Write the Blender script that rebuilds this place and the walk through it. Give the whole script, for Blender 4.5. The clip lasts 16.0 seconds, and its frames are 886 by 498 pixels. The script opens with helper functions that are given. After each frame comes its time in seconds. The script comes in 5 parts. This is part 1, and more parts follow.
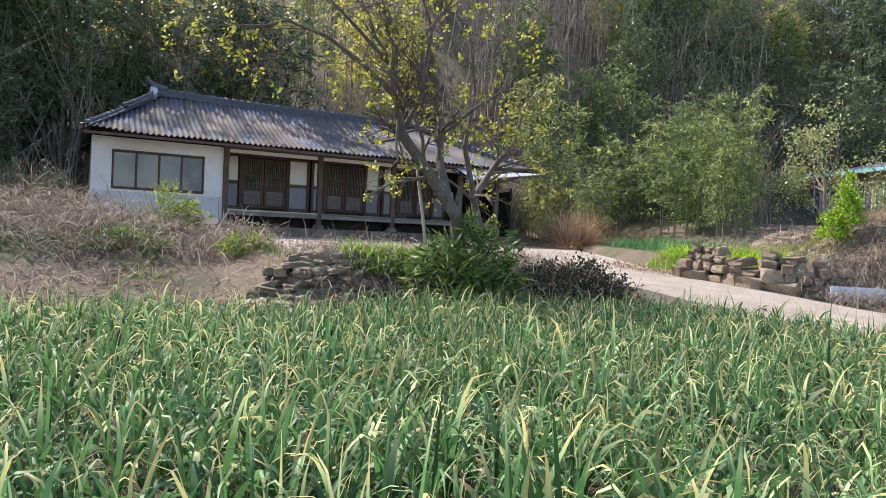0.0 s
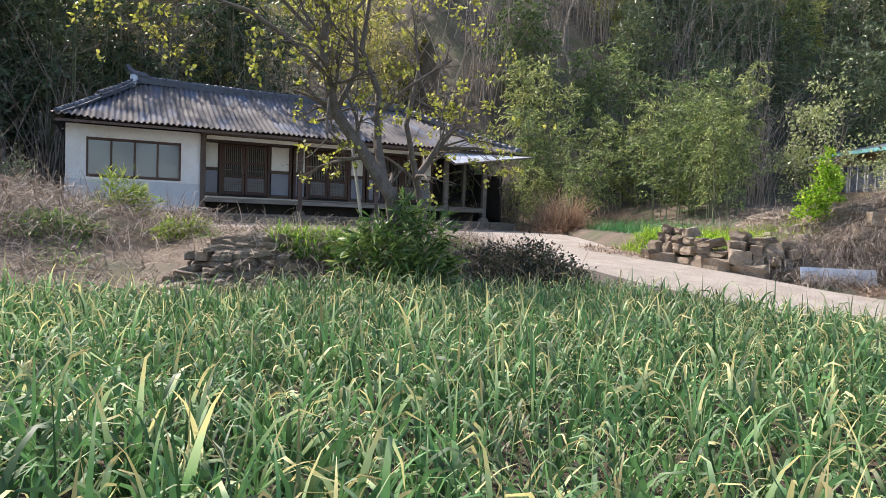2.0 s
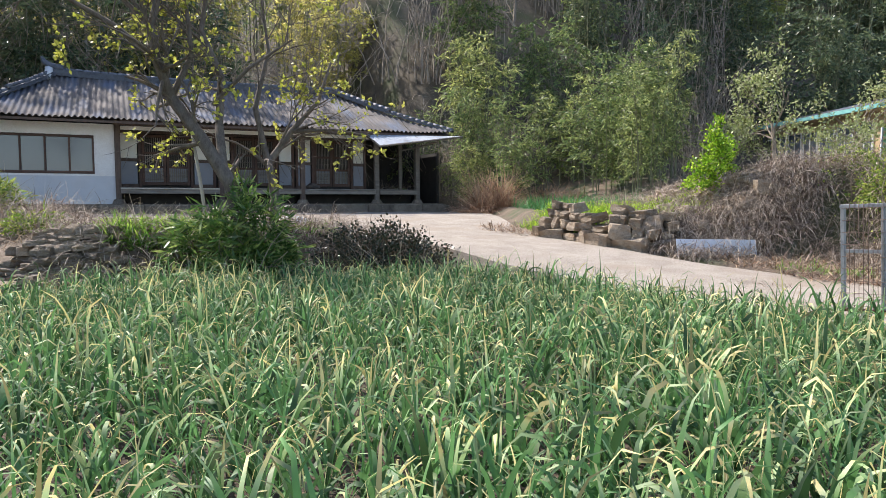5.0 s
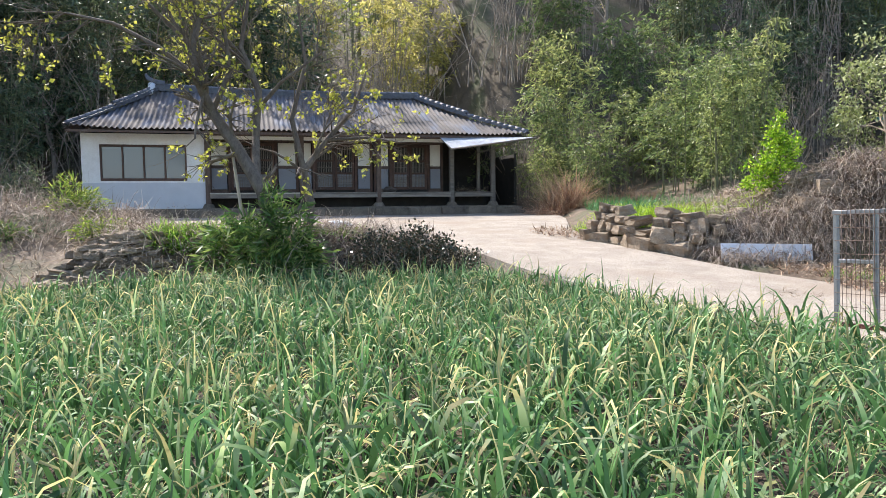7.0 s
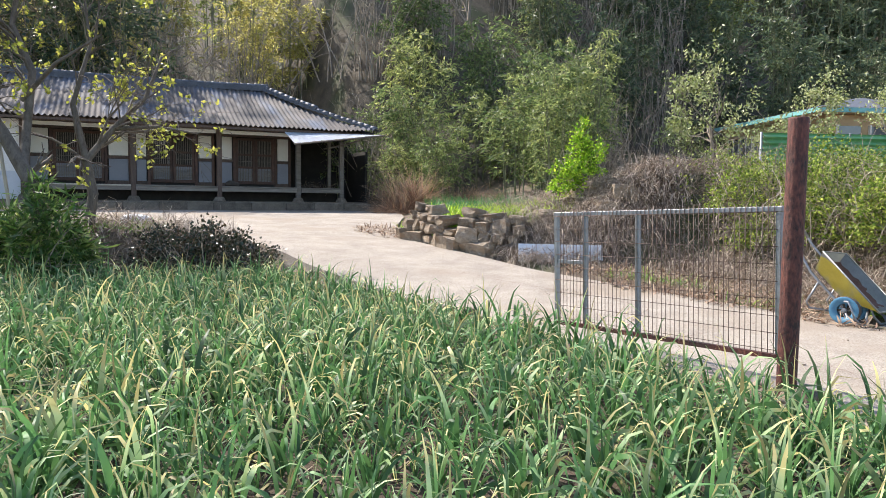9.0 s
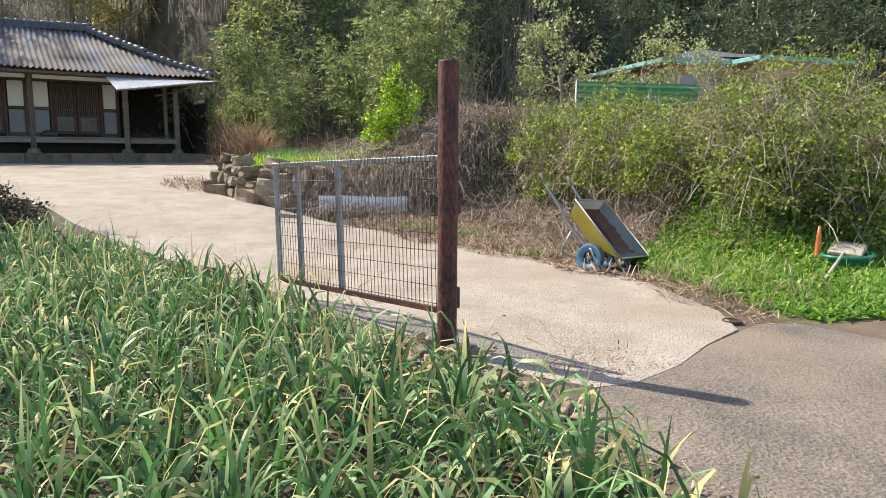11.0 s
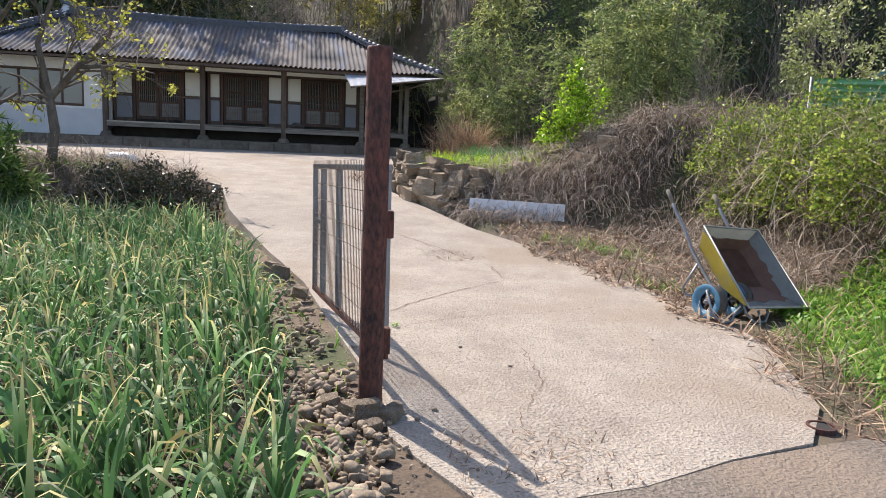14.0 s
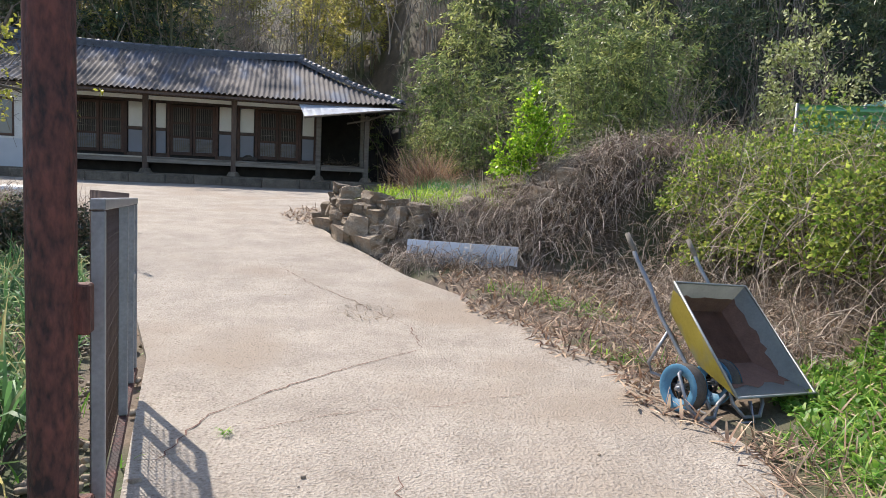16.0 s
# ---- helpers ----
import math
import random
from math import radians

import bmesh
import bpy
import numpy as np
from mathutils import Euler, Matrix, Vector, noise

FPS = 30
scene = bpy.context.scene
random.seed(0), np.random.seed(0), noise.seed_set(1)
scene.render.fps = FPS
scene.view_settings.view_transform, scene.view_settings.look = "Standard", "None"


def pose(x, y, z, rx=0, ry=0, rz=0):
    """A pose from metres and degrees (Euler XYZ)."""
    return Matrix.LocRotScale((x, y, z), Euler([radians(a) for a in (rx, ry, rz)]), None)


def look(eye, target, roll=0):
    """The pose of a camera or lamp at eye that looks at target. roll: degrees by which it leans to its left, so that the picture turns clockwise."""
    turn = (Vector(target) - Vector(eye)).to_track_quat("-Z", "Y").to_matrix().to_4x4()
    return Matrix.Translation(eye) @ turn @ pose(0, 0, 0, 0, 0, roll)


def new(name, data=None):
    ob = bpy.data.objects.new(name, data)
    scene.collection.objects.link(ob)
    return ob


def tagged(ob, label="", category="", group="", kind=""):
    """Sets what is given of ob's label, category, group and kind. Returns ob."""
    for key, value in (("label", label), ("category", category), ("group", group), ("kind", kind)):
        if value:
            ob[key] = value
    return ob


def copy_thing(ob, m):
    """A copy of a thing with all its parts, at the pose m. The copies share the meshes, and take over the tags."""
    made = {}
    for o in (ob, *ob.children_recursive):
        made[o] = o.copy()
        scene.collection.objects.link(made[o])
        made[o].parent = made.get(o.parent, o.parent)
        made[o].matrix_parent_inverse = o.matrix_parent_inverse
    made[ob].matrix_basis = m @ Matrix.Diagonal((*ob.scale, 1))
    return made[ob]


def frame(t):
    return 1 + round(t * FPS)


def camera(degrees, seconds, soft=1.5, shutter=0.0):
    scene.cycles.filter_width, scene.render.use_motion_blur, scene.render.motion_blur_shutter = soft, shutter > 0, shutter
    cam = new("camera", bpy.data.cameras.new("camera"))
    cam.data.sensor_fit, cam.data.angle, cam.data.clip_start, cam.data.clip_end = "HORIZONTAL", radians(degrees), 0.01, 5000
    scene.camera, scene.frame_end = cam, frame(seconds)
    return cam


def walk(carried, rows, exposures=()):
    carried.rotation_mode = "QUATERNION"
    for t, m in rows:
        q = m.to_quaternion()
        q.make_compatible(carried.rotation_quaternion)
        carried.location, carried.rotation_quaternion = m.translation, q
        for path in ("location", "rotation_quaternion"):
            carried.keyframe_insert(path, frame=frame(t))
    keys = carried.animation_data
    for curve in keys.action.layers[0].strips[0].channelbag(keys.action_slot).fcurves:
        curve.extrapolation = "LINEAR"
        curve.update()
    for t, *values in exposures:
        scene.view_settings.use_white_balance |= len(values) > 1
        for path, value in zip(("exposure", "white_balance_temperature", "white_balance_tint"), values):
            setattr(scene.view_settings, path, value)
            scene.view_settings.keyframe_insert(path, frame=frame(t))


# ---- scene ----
cam = camera(65.4, 16.0, soft=0.8)
PATH = [
    (0, (0.555, -0.57, 1.393), (1.484, 1.201, 1.347), 2.6),
    (0.5, (0.942, -0.695, 1.35), (1.933, 1.042, 1.286), 2.3),
    (1, (1.38, -0.715, 1.35), (2.417, 0.993, 1.27), 2.1),
    (1.5, (1.815, -0.796, 1.342), (2.797, 0.943, 1.249), 2.2),
    (2, (2.167, -0.879, 1.326), (3.03, 0.923, 1.244), 2.0),
    (2.5, (2.536, -0.986, 1.361), (3.283, 0.868, 1.276), 1.4),
    (3, (2.969, -1.233, 1.392), (3.671, 0.638, 1.316), 0.8),
    (3.5, (3.37, -1.359, 1.382), (4.087, 0.506, 1.307), 0.4),
    (4, (3.848, -1.516, 1.411), (4.63, 0.323, 1.321), 0.1),
    (4.5, (4.286, -1.682, 1.376), (5.142, 0.121, 1.259), -0.0),
    (4.7, (4.452, -1.714, 1.368), (5.325, 0.081, 1.239), -0.1),
    (6.8, (6.024, -2.37, 1.449), (6.599, -0.459, 1.31), -0.7),
    (7, (6.192, -2.477, 1.465), (6.74, -0.558, 1.331), -0.6),
    (7.5, (6.534, -2.666, 1.505), (7.065, -0.741, 1.39), -0.1),
    (8, (6.925, -2.757, 1.524), (7.505, -0.846, 1.418), 0.3),
    (8.5, (7.363, -2.843, 1.497), (8.061, -0.972, 1.38), 0.6),
    (9, (7.832, -2.913, 1.451), (8.678, -1.106, 1.312), 0.7),
    (9.5, (8.34, -2.936, 1.465), (9.316, -1.199, 1.291), 0.1),
    (10, (8.806, -3.04, 1.458), (9.884, -1.368, 1.247), -0.3),
    (10.2, (8.968, -3.084, 1.438), (10.088, -1.441, 1.219), -0.2),
    (12.3, (10.65, -4.054, 1.521), (11.484, -2.275, 1.149), 1.4),
    (12.5, (10.821, -4.068, 1.516), (11.568, -2.249, 1.151), 1.5),
    (13, (11.267, -4.001, 1.563), (11.826, -2.114, 1.209), 1.8),
    (13.5, (11.636, -3.684, 1.58), (12.092, -1.763, 1.26), 2.3),
    (14, (11.96, -3.324, 1.579), (12.362, -1.388, 1.277), 2.5),
    (14.5, (12.269, -2.912, 1.576), (12.671, -0.973, 1.297), 2.5),
    (15, (12.505, -2.474, 1.576), (12.907, -0.531, 1.33), 2.4),
    (15.5, (12.771, -2.047, 1.59), (13.19, -0.103, 1.377), 2.5),
    (16, (13.073, -1.686, 1.555), (13.521, 0.253, 1.357), 2.7),
]
walk(cam, [(t, look(eye, target, roll)) for t, eye, target, roll in PATH], [(0, 0.86, 6500, 16), (4.5, 0.82, 6450, 14), (7, 1.06, 6450, 13), (8.5, 1.02, 6450, 13), (10, 0.9, 6700, 11), (12.5, 0.72, 6950, 13), (14, 0.68, 6650, 15), (16, 0.62, 6500, 13)])

# ---- world, sun, exposure ----
SUN_DIR = Vector((-0.31, 0.61, 0.72)).normalized()
world = bpy.data.worlds.new("sky")
scene.world = world
world.use_nodes = True
wn = world.node_tree
sky = wn.nodes.new("ShaderNodeTexSky")
sky.sky_type = "NISHITA"
sky.sun_disc = False
sky.sun_elevation = math.asin(SUN_DIR.z)
sky.sun_rotation = math.atan2(SUN_DIR.x, SUN_DIR.y)
wn.links.new(sky.outputs[0], wn.nodes["Background"].inputs[0])
wn.nodes["Background"].inputs[1].default_value = 0.15
sun = new("sun", bpy.data.lights.new("sun", "SUN"))
sun.data.energy, sun.data.angle, sun.data.color = 4.25, radians(0.6), (1.0, 0.94, 0.84)
sun.matrix_world = look(SUN_DIR * 60, (0, 0, 0))


# ---- materials ----
def material(name, c1, c2, scale=6.0, rough=0.8, bump=0.3, fine=60.0, metal=0.0, c3=None, stain=0.5, dist=0.01, vary=0.0, island=0.0, stretch=(1, 1, 1), speck=0.0, speck_col=(0.1, 0.08, 0.06), grain=0.45):
    """A surface of two blended colours with coarse stains, fine grain and relief; c3 is a third, patchy colour."""
    m = bpy.data.materials.new(name)
    m.use_nodes = True
    nt = m.node_tree
    n, l = nt.nodes, nt.links
    b = n["Principled BSDF"]
    b.inputs["Metallic"].default_value = metal
    geo = n.new("ShaderNodeTexCoord")
    mp = n.new("ShaderNodeMapping")
    mp.inputs["Scale"].default_value = stretch
    l.new(geo.outputs["Object"], mp.inputs[0])
    big = n.new("ShaderNodeTexNoise")
    big.inputs["Scale"].default_value, big.inputs["Detail"].default_value, big.inputs["Roughness"].default_value = scale, 8, 0.65
    small = n.new("ShaderNodeTexNoise")
    small.inputs["Scale"].default_value, small.inputs["Detail"].default_value = fine, 4
    l.new(mp.outputs[0], big.inputs["Vector"]), l.new(mp.outputs[0], small.inputs["Vector"])
    ramp = n.new("ShaderNodeValToRGB")
    ramp.color_ramp.elements[0].position, ramp.color_ramp.elements[1].position = 0.5 - stain / 2 + 0.02, 0.5 + stain / 2 - 0.02
    ramp.color_ramp.elements[0].color, ramp.color_ramp.elements[1].color = (*c1, 1), (*c2, 1)
    add = n.new("ShaderNodeMath")
    add.operation = "MULTIPLY_ADD"
    add.inputs[1].default_value = grain
    sub = n.new("ShaderNodeMath")
    sub.operation = "ADD"
    sub.inputs[1].default_value = -grain / 2
    l.new(small.outputs[0], add.inputs[0]), l.new(big.outputs[0], sub.inputs[0]), l.new(sub.outputs[0], add.inputs[2])
    l.new(add.outputs[0], ramp.inputs[0])
    col = ramp.outputs[0]
    if c3:
        patch = n.new("ShaderNodeTexNoise")
        patch.inputs["Scale"].default_value, patch.inputs["Detail"].default_value = scale * 0.35, 5
        l.new(mp.outputs[0], patch.inputs["Vector"])
        r2 = n.new("ShaderNodeValToRGB")
        r2.color_ramp.elements[0].position, r2.color_ramp.elements[1].position = 0.5, 0.66
        l.new(patch.outputs[0], r2.inputs[0])
        mix = n.new("ShaderNodeMixRGB")
        mix.inputs[2].default_value = (*c3, 1)
        l.new(r2.outputs[0], mix.inputs[0]), l.new(col, mix.inputs[1])
        col = mix.outputs[0]
    if speck:
        vor = n.new("ShaderNodeTexVoronoi")
        vor.inputs["Scale"].default_value = speck
        l.new(mp.outputs[0], vor.inputs["Vector"])
        r3 = n.new("ShaderNodeValToRGB")
        r3.color_ramp.elements[0].position, r3.color_ramp.elements[1].position = 0.14, 0.4
        r3.color_ramp.elements[0].color, r3.color_ramp.elements[1].color = (1, 1, 1, 1), (0, 0, 0, 1)
        l.new(vor.outputs["Distance"], r3.inputs[0])
        gate_n = n.new("ShaderNodeMath")
        gate_n.operation = "MULTIPLY"
        some = n.new("ShaderNodeMapRange")
        some.inputs[1].default_value, some.inputs[2].default_value = 0.38, 0.62
        l.new(vor.outputs["Color"], some.inputs[0])
        l.new(r3.outputs[0], gate_n.inputs[0]), l.new(some.outputs[0], gate_n.inputs[1])
        mix3 = n.new("ShaderNodeMixRGB")
        mix3.inputs[2].default_value = (*speck_col, 1)
        l.new(gate_n.outputs[0], mix3.inputs[0]), l.new(col, mix3.inputs[1])
        col = mix3.outputs[0]
    if vary or island:
        src = n.new("ShaderNodeObjectInfo").outputs["Random"] if vary else n.new("ShaderNodeNewGeometry").outputs["Random Per Island"]
        mr = n.new("ShaderNodeMapRange")
        mr.inputs[3].default_value, mr.inputs[4].default_value = 1 - (vary or island), 1 + (vary or island)
        hsv = n.new("ShaderNodeHueSaturation")
        l.new(src, mr.inputs[0]), l.new(mr.outputs[0], hsv.inputs["Value"]), l.new(col, hsv.inputs["Color"])
        col = hsv.outputs[0]
    l.new(col, b.inputs["Base Color"])
    rr = n.new("ShaderNodeMapRange")
    rr.inputs[3].default_value, rr.inputs[4].default_value = max(rough - 0.15, 0.05), min(rough + 0.12, 1)
    l.new(big.outputs[0], rr.inputs[0]), l.new(rr.outputs[0], b.inputs["Roughness"])
    if bump:
        bp = n.new("ShaderNodeBump")
        bp.inputs["Strength"].default_value, bp.inputs["Distance"].default_value = bump, dist
        l.new(add.outputs[0], bp.inputs["Height"]), l.new(bp.outputs[0], b.inputs["Normal"])
    return m


def leaf_material(name, base, tip, pale=None, see_through=0.35, tip_from=0.55, rough=0.5, vary=0.35, plant=0.0):
    """Leaves: the colour runs from base to tip along each leaf, varies leaf by leaf, and light shines through."""
    m = bpy.data.materials.new(name)
    m.use_nodes = True
    n, l = m.node_tree.nodes, m.node_tree.links
    b = n["Principled BSDF"]
    uv = n.new("ShaderNodeUVMap")
    sep = n.new("ShaderNodeSeparateXYZ")
    l.new(uv.outputs[0], sep.inputs[0])
    rnd = n.new("ShaderNodeNewGeometry").outputs["Random Per Island"]
    sh = n.new("ShaderNodeMapRange")
    sh.inputs[3].default_value, sh.inputs[4].default_value = -0.5, 0.45
    l.new(rnd, sh.inputs[0])
    ad = n.new("ShaderNodeMath")
    l.new(sep.outputs[1], ad.inputs[0]), l.new(sh.outputs[0], ad.inputs[1])
    ramp = n.new("ShaderNodeValToRGB")
    e = ramp.color_ramp.elements
    e[0].position, e[0].color = tip_from, (*base, 1)
    e[1].position, e[1].color = min(tip_from + 0.4, 1), (*tip, 1)
    if pale:
        k = e.new(min(tip_from + 0.3, 0.97))
        k.color = (*pale, 1)
    l.new(ad.outputs[0], ramp.inputs[0])
    hsv = n.new("ShaderNodeHueSaturation")
    mr = n.new("ShaderNodeMapRange")
    mr.inputs[3].default_value, mr.inputs[4].default_value = 1 - vary, 1 + vary
    ml = n.new("ShaderNodeMath")
    ml.operation = "MULTIPLY"
    fr = n.new("ShaderNodeMath")
    fr.operation = "FRACT"
    ml.inputs[1].default_value = 7.31
    l.new(rnd, ml.inputs[0]), l.new(ml.outputs[0], fr.inputs[0]), l.new(fr.outputs[0], mr.inputs[0])
    l.new(mr.outputs[0], hsv.inputs["Value"]), l.new(ramp.outputs[0], hsv.inputs["Color"])
    if plant:
        own = n.new("ShaderNodeObjectInfo").outputs["Random"]
        pv, ph = n.new("ShaderNodeMapRange"), n.new("ShaderNodeMapRange")
        pv.inputs[3].default_value, pv.inputs[4].default_value = 1 - plant, 1 + plant
        ph.inputs[3].default_value, ph.inputs[4].default_value = 0.525, 0.475
        whole = n.new("ShaderNodeHueSaturation")
        l.new(own, pv.inputs[0]), l.new(own, ph.inputs[0])
        l.new(pv.outputs[0], whole.inputs["Value"]), l.new(ph.outputs[0], whole.inputs["Hue"]), l.new(hsv.outputs[0], whole.inputs["Color"])
        hsv = whole
    l.new(hsv.outputs[0], b.inputs["Base Color"])
    b.inputs["Roughness"].default_value = rough
    tr = n.new("ShaderNodeBsdfTranslucent")
    l.new(hsv.outputs[0], tr.inputs[0])
    mx = n.new("ShaderNodeMixShader")
    mx.inputs[0].default_value = see_through
    l.new(b.outputs[0], mx.inputs[1]), l.new(tr.outputs[0], mx.inputs[2])
    l.new(mx.outputs[0], n["Material Output"].inputs[0])
    return m


M = {}
M["ground"] = material("dry earth", (0.075, 0.052, 0.036), (0.20, 0.15, 0.105), 2.2, 0.95, 0.8, 45, c3=(0.07, 0.085, 0.035), dist=0.03)
M["soil"] = material("field soil", (0.035, 0.025, 0.018), (0.11, 0.078, 0.052), 5, 0.95, 0.9, 40, dist=0.03)
M["concrete"] = material("old concrete", (0.27, 0.225, 0.18), (0.52, 0.455, 0.38), 1.6, 0.9, 1.0, 55, c3=(0.35, 0.285, 0.22), dist=0.025, speck=30, speck_col=(0.24, 0.195, 0.15), stain=0.62, grain=1.0)
M["asphalt"] = material("worn asphalt", (0.10, 0.085, 0.07), (0.29, 0.24, 0.19), 1.1, 0.9, 1.0, 50, c3=(0.27, 0.205, 0.15), dist=0.02, stain=0.6, grain=1.1)
M["plaster"] = material("white lime plaster", (0.66, 0.63, 0.58), (0.88, 0.87, 0.84), 1.6, 0.9, 0.3, 34, stain=0.6, grain=0.6)
M["grey_plaster"] = material("grey cement render", (0.20, 0.21, 0.24), (0.31, 0.32, 0.35), 1.6, 0.9, 0.3, 40, stain=0.8)
M["dado"] = material("pale grey render", (0.50, 0.51, 0.53), (0.66, 0.67, 0.68), 1.6, 0.9, 0.3, 40, stain=0.8)
M["cream"] = material("cream plaster", (0.72, 0.69, 0.60), (0.86, 0.84, 0.77), 1.5, 0.9, 0.2, 40, stain=0.7)
M["wood"] = material("weathered dark timber", (0.055, 0.038, 0.03), (0.15, 0.105, 0.08), 5, 0.85, 0.6, 40, vary=0.25, stretch=(3, 3, 0.5))
M["door_wood"] = material("brown stained timber", (0.05, 0.027, 0.02), (0.12, 0.065, 0.045), 5, 0.7, 0.4, 50, vary=0.2)
M["grey_wood"] = material("grey weathered planks", (0.13, 0.11, 0.09), (0.28, 0.25, 0.21), 4, 0.9, 0.5, 60, vary=0.25, stretch=(0.5, 3, 3))
M["pale_wood"] = material("pale bare timber", (0.36, 0.31, 0.24), (0.55, 0.49, 0.40), 5, 0.8, 0.3, 60, stretch=(3, 3, 0.6))
M["slate"] = material("corrugated cement roofing", (0.045, 0.041, 0.042), (0.165, 0.145, 0.135), 2.2, 0.92, 0.35, 40, c3=(0.10, 0.12, 0.165), stain=0.6, grain=0.8, stretch=(2.2, 0.5, 1))
M["tile"] = material("dark clay ridge tile", (0.055, 0.06, 0.075), (0.14, 0.15, 0.175), 6, 0.6, 0.3, 40, vary=0.3)
M["tin"] = material("pale painted sheet metal", (0.62, 0.67, 0.74), (0.80, 0.82, 0.85), 1.2, 0.45, 0.15, 30, c3=(0.52, 0.46, 0.42))
# near-black base: the shade of unlit interiors and openings is put into the colour
M["dark"] = material("near-black interior shade", (0.02, 0.018, 0.016), (0.05, 0.045, 0.04), 3, 0.95, 0.2)
M["stone"] = material("field stone", (0.16, 0.12, 0.085), (0.42, 0.34, 0.25), 5, 0.9, 0.9, 35, c3=(0.27, 0.19, 0.12), vary=0.3, dist=0.02, grain=0.8)
M["pebble"] = material("rubble", (0.17, 0.125, 0.085), (0.42, 0.34, 0.25), 9, 0.9, 0.6, 60, island=0.35)
M["plinth"] = material("plinth stone", (0.075, 0.06, 0.045), (0.23, 0.19, 0.145), 3, 0.9, 0.7, 40, vary=0.2, grain=0.8)
M["rust"] = material("rust-red primer steel", (0.022, 0.010, 0.009), (0.175, 0.058, 0.042), 6, 0.75, 0.8, 48, c3=(0.045, 0.024, 0.02), stretch=(1, 1, 0.4), grain=1.0, stain=0.6)
M["galv"] = material("galvanised steel", (0.20, 0.21, 0.225), (0.36, 0.37, 0.39), 5, 0.5, 0.1, 60, metal=0.5)
M["wire"] = material("rusty mesh wire", (0.075, 0.045, 0.035), (0.17, 0.12, 0.10), 20, 0.7, 0.1, metal=0.3)
M["yellow"] = material("faded yellow paint", (0.50, 0.40, 0.06), (0.62, 0.52, 0.10), 6, 0.55, 0.2, 50, c3=(0.36, 0.36, 0.30))
M["tray"] = material("bare grey tray steel", (0.30, 0.31, 0.30), (0.44, 0.45, 0.44), 5, 0.5, 0.15, 60, metal=0.3)
M["mud"] = material("dried brown mud", (0.12, 0.06, 0.042), (0.23, 0.125, 0.09), 6, 0.9, 0.5, 70)
M["blue"] = material("scuffed blue paint", (0.05, 0.17, 0.28), (0.10, 0.27, 0.40), 8, 0.5, 0.2, 60)
M["rubber"] = material("dusty rubber", (0.045, 0.04, 0.037), (0.13, 0.105, 0.085), 9, 0.85, 0.4, 60)
M["teal"] = material("faded teal sheet", (0.14, 0.42, 0.42), (0.26, 0.55, 0.52), 2, 0.6, 0.15)
M["green_tin"] = material("green corrugated sheet", (0.09, 0.30, 0.13), (0.20, 0.44, 0.20), 2, 0.55, 0.15, c3=(0.28, 0.40, 0.22))
M["orange_wall"] = material("peach plaster", (0.46, 0.32, 0.18), (0.58, 0.43, 0.26), 2, 0.9, 0.2)
M["bark"] = material("grey-brown bark", (0.075, 0.058, 0.045), (0.20, 0.165, 0.135), 9, 0.95, 0.9, 45, dist=0.02, stretch=(1, 1, 0.4))
M["twig"] = material("pale bare twigs", (0.20, 0.16, 0.125), (0.40, 0.34, 0.27), 5, 0.95, 0.2, island=0.3)
M["culm"] = material("bamboo culm", (0.10, 0.11, 0.05), (0.21, 0.21, 0.11), 4, 0.6, 0.1, island=0.3)
M["litter"] = material("dry forest litter", (0.05, 0.04, 0.028), (0.16, 0.13, 0.09), 1.2, 0.95, 0.8, 20, c3=(0.06, 0.07, 0.03), dist=0.05)
M["garlic"] = leaf_material("garlic leaf", (0.105, 0.225, 0.075), (0.62, 0.54, 0.24), (0.42, 0.51, 0.26), 0.34, 0.56, 0.56, 0.6)
M["bamboo"] = leaf_material("bamboo leaf", (0.155, 0.215, 0.075), (0.34, 0.385, 0.14), None, 0.5, 0.3, 0.5, 0.45, 0.3)
M["bamboo_gold"] = leaf_material("yellowing bamboo leaf", (0.38, 0.38, 0.10), (0.62, 0.57, 0.20), None, 0.62, 0.3, 0.5, 0.4, 0.25)
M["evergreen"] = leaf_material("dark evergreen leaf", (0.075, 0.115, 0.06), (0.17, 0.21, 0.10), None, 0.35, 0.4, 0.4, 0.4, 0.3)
M["young"] = leaf_material("young yellow-green leaf", (0.30, 0.33, 0.05), (0.50, 0.48, 0.10), None, 0.5, 0.3, 0.5)
M["bright"] = leaf_material("bright green leaf", (0.17, 0.34, 0.02), (0.46, 0.60, 0.06), None, 0.5, 0.4, 0.4, 0.5)
M["pale_leaf"] = leaf_material("pale blossom and leaf", (0.30, 0.35, 0.12), (0.54, 0.56, 0.30), None, 0.4, 0.4, 0.5)
M["shrub"] = leaf_material("dwarf bamboo leaf", (0.08, 0.16, 0.035), (0.28, 0.35, 0.10), None, 0.4, 0.5, 0.4, 0.45)
M["vine"] = leaf_material("bramble leaf", (0.14, 0.23, 0.035), (0.43, 0.48, 0.10), None, 0.5, 0.4, 0.5, 0.55)
M["ivy"] = leaf_material("dark ground ivy leaf", (0.035, 0.05, 0.03), (0.12, 0.08, 0.05), None, 0.2, 0.5, 0.3)
M["grass"] = leaf_material("verge grass", (0.14, 0.32, 0.04), (0.35, 0.47, 0.09), None, 0.45, 0.5, 0.5)
M["onion"] = leaf_material("green onion leaf", (0.05, 0.19, 0.05), (0.12, 0.28, 0.08), None, 0.3, 0.5, 0.45)
M["straw"] = leaf_material("dry straw stem", (0.25, 0.185, 0.125), (0.42, 0.34, 0.25), None, 0.2, 0.3, 0.9)
